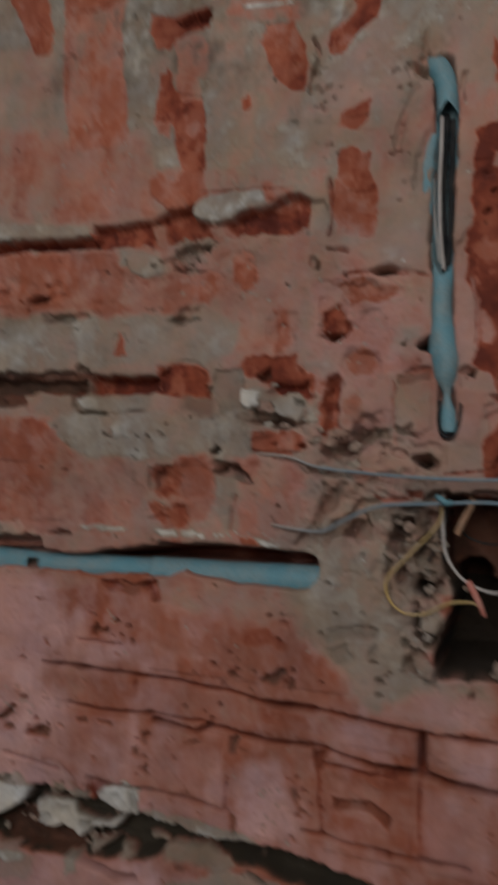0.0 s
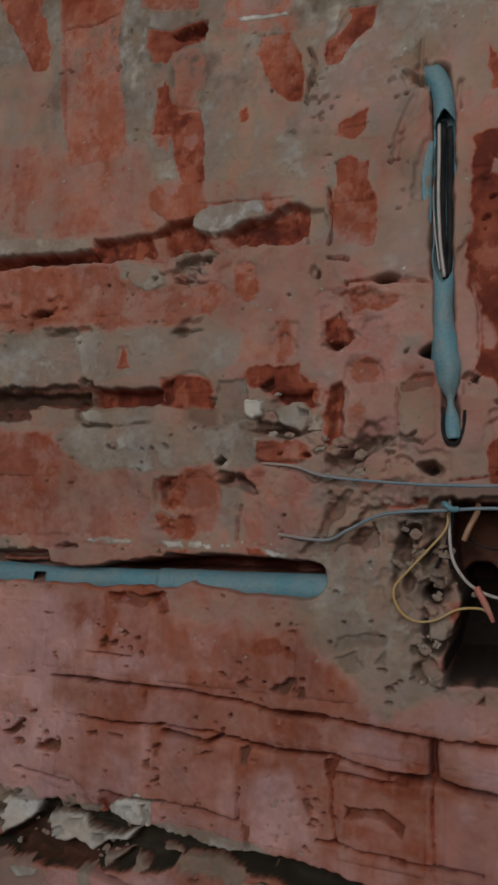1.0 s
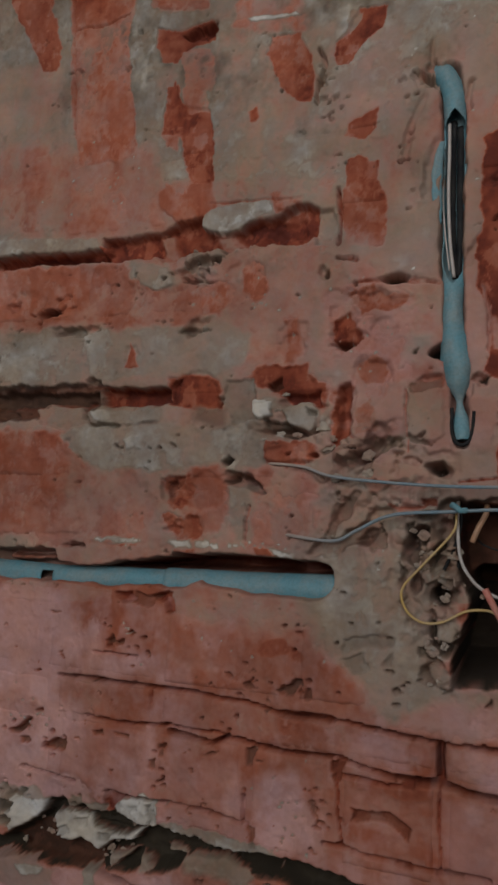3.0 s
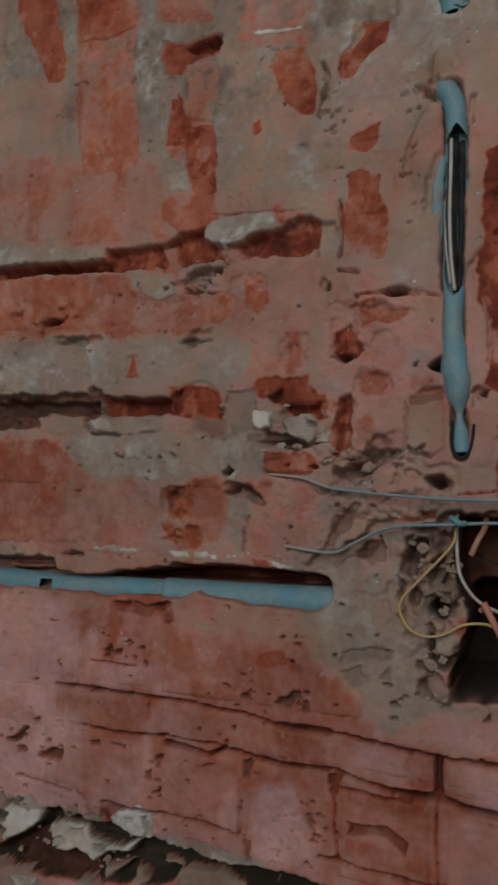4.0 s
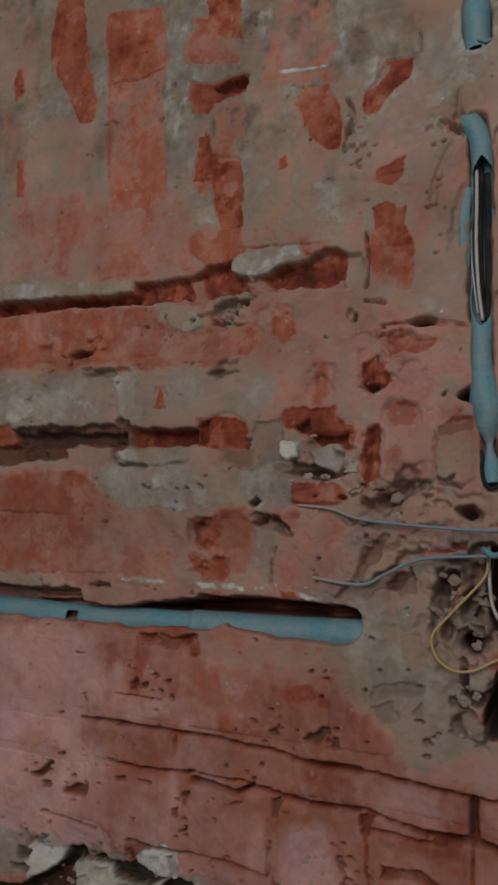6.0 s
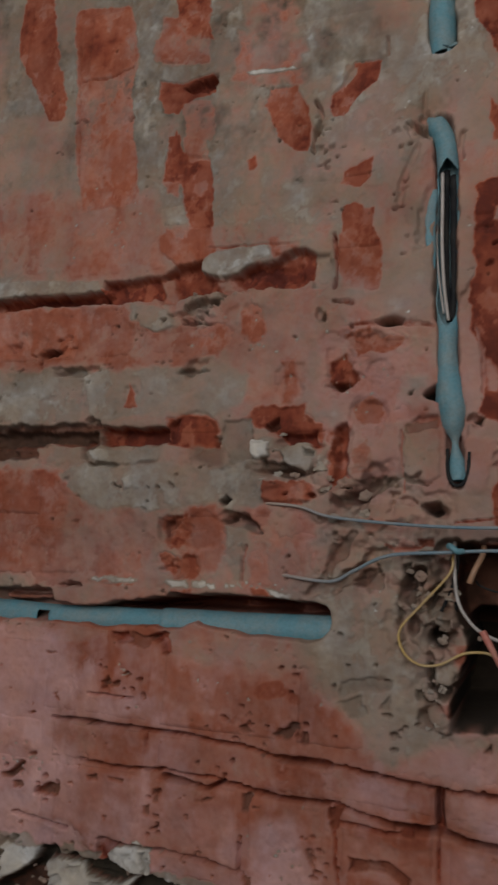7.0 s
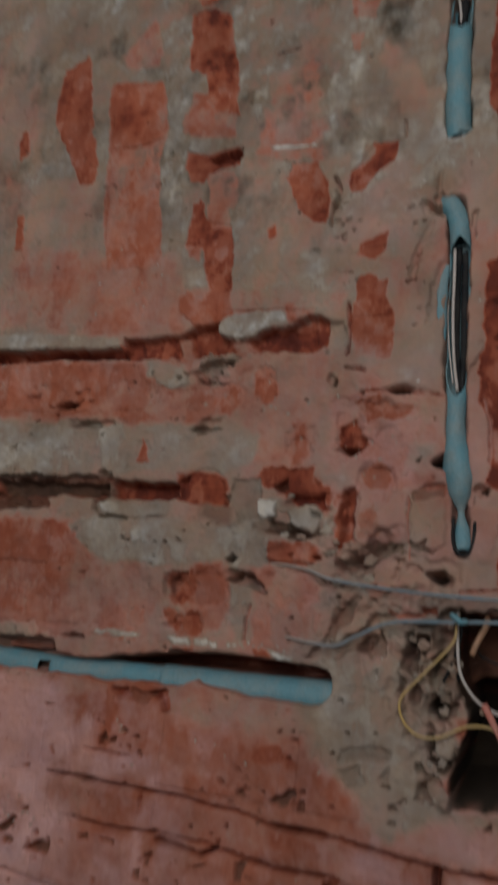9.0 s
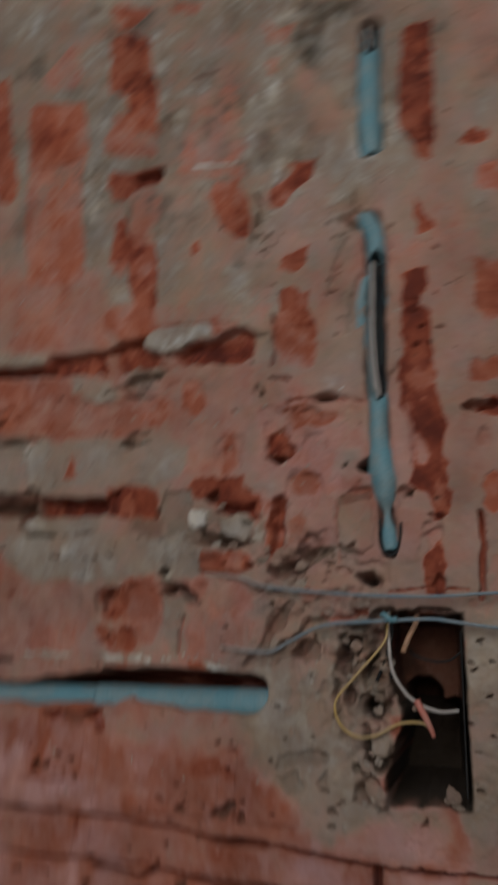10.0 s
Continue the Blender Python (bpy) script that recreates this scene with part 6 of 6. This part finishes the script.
upright = sweep("electrical_conduit", [(0.142, 0.024, 1.556), (0.1505, 0.012, 1.548), (0.1575, 0.0105, 1.532), (0.1605, 0.011, 1.505), (0.1605, 0.012, 1.45), (0.1605, 0.012, 1.40), (0.1605, 0.011, 1.355),
                                       (0.1605, 0.0085, 1.320), (0.1645, 0.0075, 1.282), (0.1665, 0.0085, 1.255), (0.1690, 0.009, 1.217)],
                lambda t: 0.0091 - 0.0014 * math.exp(-((t - 0.69) / 0.05) ** 2) + 0.0032 * math.exp(-((t - 0.79) / 0.055) ** 2) - 0.0056 * math.exp(-((t - 0.918) / 0.032) ** 2) - 0.0022 * min(1, max(0, t - 0.86) / 0.10),
                TEAL, n=40, sides=60, cut=slot, wobble=0.12, thick=0.0012)
tagged(upright, "torn teal plastic conduit with a slot showing wires", "conduit", "wall conduits")
# dark outline of the conduit's cut end, built as a bent tube
sweep("hook", [(0.1612, 0.003, 1.243), (0.1612, 0.001, 1.226), (0.1640, 0.000, 1.2155), (0.1700, 0.000, 1.2120), (0.1765, 0.001, 1.2185), (0.1788, 0.001, 1.240)], 0.0016, BLACK_WIRE, n=8, sides=8, parent=upright)["label"] = "dark outline of the conduit's cut end"


def flap(points, width, material, parent, label):
    """A torn strip of conduit wall, curled outwards."""
    path = smooth_path(points, 8)
    verts, faces = [], []
    for i, p in enumerate(path):
        t = i / (len(path) - 1)
        w = width * math.sin(math.pi * (0.12 + 0.76 * t)) * (1 + 0.35 * noise.noise(p * 90))
        for k in range(5):
            f = k / 4 - 0.5
            verts.append(p + Vector((f * w, 0.35 * w * (f + 0.5) ** 2, 0.10 * w * math.sin(9 * t + 3 * f))))
    for i in range(len(path) - 1):
        for k in range(4):
            faces.append((i * 5 + k, i * 5 + k + 1, i * 5 + k + 6, i * 5 + k + 5))
    ob = link_mesh("flap", verts, faces, material, parent, label=label)
    s = ob.modifiers.new("thickness", "SOLIDIFY")
    s.thickness = 0.0012
    return ob


flap([(0.1500, 0.000, 1.478), (0.1470, -0.003, 1.455), (0.1465, -0.002, 1.43), (0.1485, 0.003, 1.405)], 0.0085, TEAL, upright, "torn strip bent outwards")


def top_cut(t, a):
    return (t < 0.33 and abs(a + 0.1) < (1.1 + 0.4 * noise.noise(Vector((t * 60, 2, 0)))) * min(1, (0.33 - t) / 0.05)) or (between(t, 0.87, 0.955) and -0.35 < a < 0.75)


upper = sweep("electrical_conduit", [(0.157, 0.016, 1.800), (0.1560, 0.013, 1.775), (0.1545, 0.0105, 1.743), (0.1540, 0.010, 1.70), (0.1545, 0.010, 1.669), (0.1560, 0.011, 1.626), (0.1570, 0.013, 1.608)],
              lambda t: 0.0106 + 0.0018 * math.sin(math.pi * min(1, max(0, (t - 0.2) / 0.7))), TEAL, n=32, sides=52, cut=top_cut, wobble=0.07, thick=0.0012)
flap([(0.1560, 0.002, 1.627), (0.1600, -0.001, 1.621), (0.1650, 0.000, 1.622), (0.1690, 0.004, 1.627)], 0.006, TEAL, upper, "torn lip at the lower end")
tagged(upper, "short teal plastic conduit piece open at its ends", "conduit", "wall conduits")


def wire(points, r, material, label, name="wire", n=10, group="loose wires"):
    ob = sweep(name, points, r, material, n=n, sides=10, wobble=0.04)
    return tagged(ob, label, "wire", group)


wire([(0.1555, 0.011, 1.500), (0.1560, 0.0065, 1.47), (0.1558, 0.0060, 1.43), (0.1575, 0.0065, 1.39), (0.1610, 0.010, 1.358)], 0.0015, WHITE_WIRE, "thin white wire inside the torn conduit", group="conduit wires")
wire([(0.1515, 0.011, 1.46), (0.1512, 0.0075, 1.43), (0.1530, 0.0075, 1.40), (0.1570, 0.011, 1.365)], 0.0008, WHITE_WIRE, "thin pale wire inside the torn conduit", group="conduit wires")
# two dark tubes fill the slot, standing in for its shaded inside
wire([(0.1585, 0.018, 1.505), (0.1580, 0.016, 1.46), (0.1585, 0.016, 1.40), (0.1620, 0.017, 1.36)], 0.0034, BLACK_WIRE, "dark tube filling the torn conduit's shaded inside", group="conduit wires")
wire([(0.1650, 0.019, 1.50), (0.1650, 0.018, 1.45), (0.1655, 0.018, 1.39), (0.1630, 0.018, 1.36)], 0.0034, BLACK_WIRE, "dark tube filling the torn conduit's shaded inside", group="conduit wires")
# added dark plug, in place of the shade in the open top
wire([(0.1590, 0.018, 1.800), (0.1580, 0.015, 1.785), (0.1565, 0.014, 1.770), (0.1560, 0.016, 1.752)], 0.0052, BLACK_WIRE, "dark plug standing for shade inside the short conduit piece", group="conduit wires")
wire([(0.1520, 0.010, 1.795), (0.1545, 0.008, 1.776), (0.1555, 0.012, 1.758)], 0.0014, WHITE_WIRE, "pale wire inside the short conduit piece", group="conduit wires")

wire([(-0.010, 0.014, 1.1955), (0.008, -0.001, 1.1945), (0.038, -0.005, 1.1915), (0.0645, -0.008, 1.1835), (0.115, -0.010, 1.179), (0.163, -0.012, 1.177), (0.209, -0.012, 1.1776), (0.245, -0.011, 1.1805), (0.30, -0.008, 1.184), (0.36, 0.004, 1.188)],
     0.0014, BLUE_WIRE, "blue-grey wire stretched across the brick wall")
wire([(0.012, 0.014, 1.134), (0.0285, -0.001, 1.132), (0.067, -0.006, 1.1294), (0.087, -0.008, 1.139), (0.116, -0.010, 1.1526), (0.163, -0.012, 1.157), (0.20, -0.012, 1.1596), (0.222, -0.012, 1.1575), (0.245, -0.011, 1.155), (0.30, -0.008, 1.151), (0.36, 0.004, 1.148)],
     0.0015, BLUE_WIRE, "blue-grey wire crossing above the wiring hole")
wire([(0.1670, 0.020, 1.166), (0.1660, 0.000, 1.157), (0.1637, -0.004, 1.141), (0.1410, -0.006, 1.114), (0.125, -0.006, 1.094), (0.128, -0.006, 1.078), (0.140, -0.006, 1.069), (0.156, -0.005, 1.070), (0.174, -0.003, 1.0796), (0.190, 0.000, 1.0813), (0.1985, 0.003, 1.0776)],
     0.0011, YELLOW_WIRE, "thin yellow wire looping out of the wiring hole")
wire([(0.1660, 0.022, 1.168), (0.1665, 0.004, 1.157), (0.1690, 0.000, 1.1225), (0.178, 0.000, 1.1047), (0.1894, 0.002, 1.0952), (0.205, 0.006, 1.090), (0.2195, 0.014, 1.091)],
     0.0014, WHITE_WIRE, "white wire hanging in the wiring hole")
wire([(0.1640, 0.022, 1.166), (0.1655, 0.006, 1.150), (0.1680, 0.006, 1.132), (0.1670, 0.012, 1.112), (0.160, 0.016, 1.098)], 0.0017, BLACK_WIRE, "dark wire hanging in the wiring hole")
wire([(0.1670, 0.022, 1.166), (0.1690, 0.010, 1.148), (0.1640, 0.006, 1.128), (0.1560, 0.010, 1.110)], 0.0014, BLACK_WIRE, "dark wire hanging in the wiring hole")
wire([(0.182, 0.030, 1.136), (0.1867, 0.016, 1.132), (0.200, 0.012, 1.128), (0.2135, 0.010, 1.1287), (0.2235, 0.010, 1.136)], 0.0009, BLACK_WIRE, "thin dark wire across the wiring hole")
wire([(0.1780, 0.006, 1.134), (0.1830, 0.004, 1.146), (0.1880, 0.008, 1.156), (0.1890, 0.022, 1.164)], 0.0024, TAN_WIRE, "short orange wire stub in the wiring hole")
splice = sweep("wire_splice", [(0.1880, 0.002, 1.0975), (0.1915, 0.001, 1.091), (0.1950, 0.001, 1.084), (0.1985, 0.002, 1.076), (0.2003, 0.003, 1.0715)], lambda t: 0.0032 - 0.0014 * t, RED_TAPE, n=6, sides=12, wobble=0.3)
tagged(splice, "wire joint wrapped in faded red tape", "wire joint")
clip = sweep("wire_clip", [(0.1630, -0.0105, 1.1625), (0.1665, -0.0145, 1.1605), (0.1700, -0.0150, 1.158), (0.1745, -0.0125, 1.1585)], 0.0024, TEAL, n=6, sides=10, wobble=0.2)
tagged(clip, "small teal plastic clip holding the wires", "clip")


rim = boxes("wiring_box", [(0.2232, 0.2242, 0.002, 0.050, 1.030, 1.066), (0.2232, 0.2242, 0.005, 0.050, 1.066, 1.072), (0.2232, 0.2242, 0.002, 0.050, 1.072, 1.118), (0.2232, 0.2242, 0.006, 0.050, 1.118, 1.123),
                            (0.2232, 0.2242, 0.002, 0.050, 1.123, 1.152)], BLACK_WIRE)
tagged(rim, "dark side wall of a sunken plastic wiring box", "wiring box")


# ---- crumbs of mortar at broken edges ----
def crumbs(name, spots, label):
    random.seed(label)
    bm = bmesh.new()
    at = []
    for u, z, y, size, count, spread in spots:
        for _ in range(count):
            made = bmesh.ops.create_icosphere(bm, subdivisions=2, radius=1)["verts"]
            c = Vector((u + random.gauss(0, spread), y + random.uniform(-0.002, 0.004), z + random.gauss(0, spread)))
            s = size * random.uniform(0.3, 0.8)
            sc = Vector((s * random.uniform(0.8, 1.4), s * 0.8, s * random.uniform(0.6, 1.1)))
            off = random.uniform(0, 99)
            tone = random.uniform(0.80, 1.08)
            for v in made:
                d = 1 + 0.9 * noise.noise(v.co * 1.1 + Vector((off, 0, 0))) + 0.3 * noise.noise(v.co * 3.1 + Vector((off, 9, 0)))
                v.co = Vector((v.co.x * sc.x, v.co.y * sc.y, v.co.z * sc.z)) * d + c
                at.append(tone)
    me = bpy.data.meshes.new(name)
    bm.to_mesh(me)
    bm.free()
    a = me.attributes.new("lime", "FLOAT", "POINT")
    a.data.foreach_set("value", at)
    me.materials.append(MORTAR)
    return tagged(new(name, me), label, "rubble", kind="stuff")


crumbs("mortar_crumbs", [(0.150, 1.125, 0.004, 0.005, 12, 0.012), (0.160, 1.100, 0.006, 0.005, 10, 0.008), (0.148, 1.052, 0.002, 0.005, 8, 0.004), (0.212, 1.026, 0.008, 0.009, 3, 0.004), (0.150, 1.026, 0.004, 0.005, 4, 0.003)],
       "crumbs of broken mortar round the wiring hole")
crumbs("mortar_crumbs", [(0.030, 1.240, 0.002, 0.006, 7, 0.010), (-0.004, 1.244, 0.001, 0.005, 3, 0.003), (-0.075, 1.392, 0.003, 0.005, 6, 0.010), (0.07, 1.205, 0.001, 0.007, 8, 0.018)],
       "crumbs of pale mortar in the open joints")
crumbs("mortar_crumbs", [(-0.20, 0.852, 0.014, 0.0035, 16, 0.010), (-0.13, 0.846, 0.014, 0.0035, 16, 0.010), (-0.05, 0.830, 0.016, 0.0035, 20, 0.012), (0.0, 0.820, 0.016, 0.0035, 12, 0.012)],
       "crumbling grey mortar lying in the open joint")
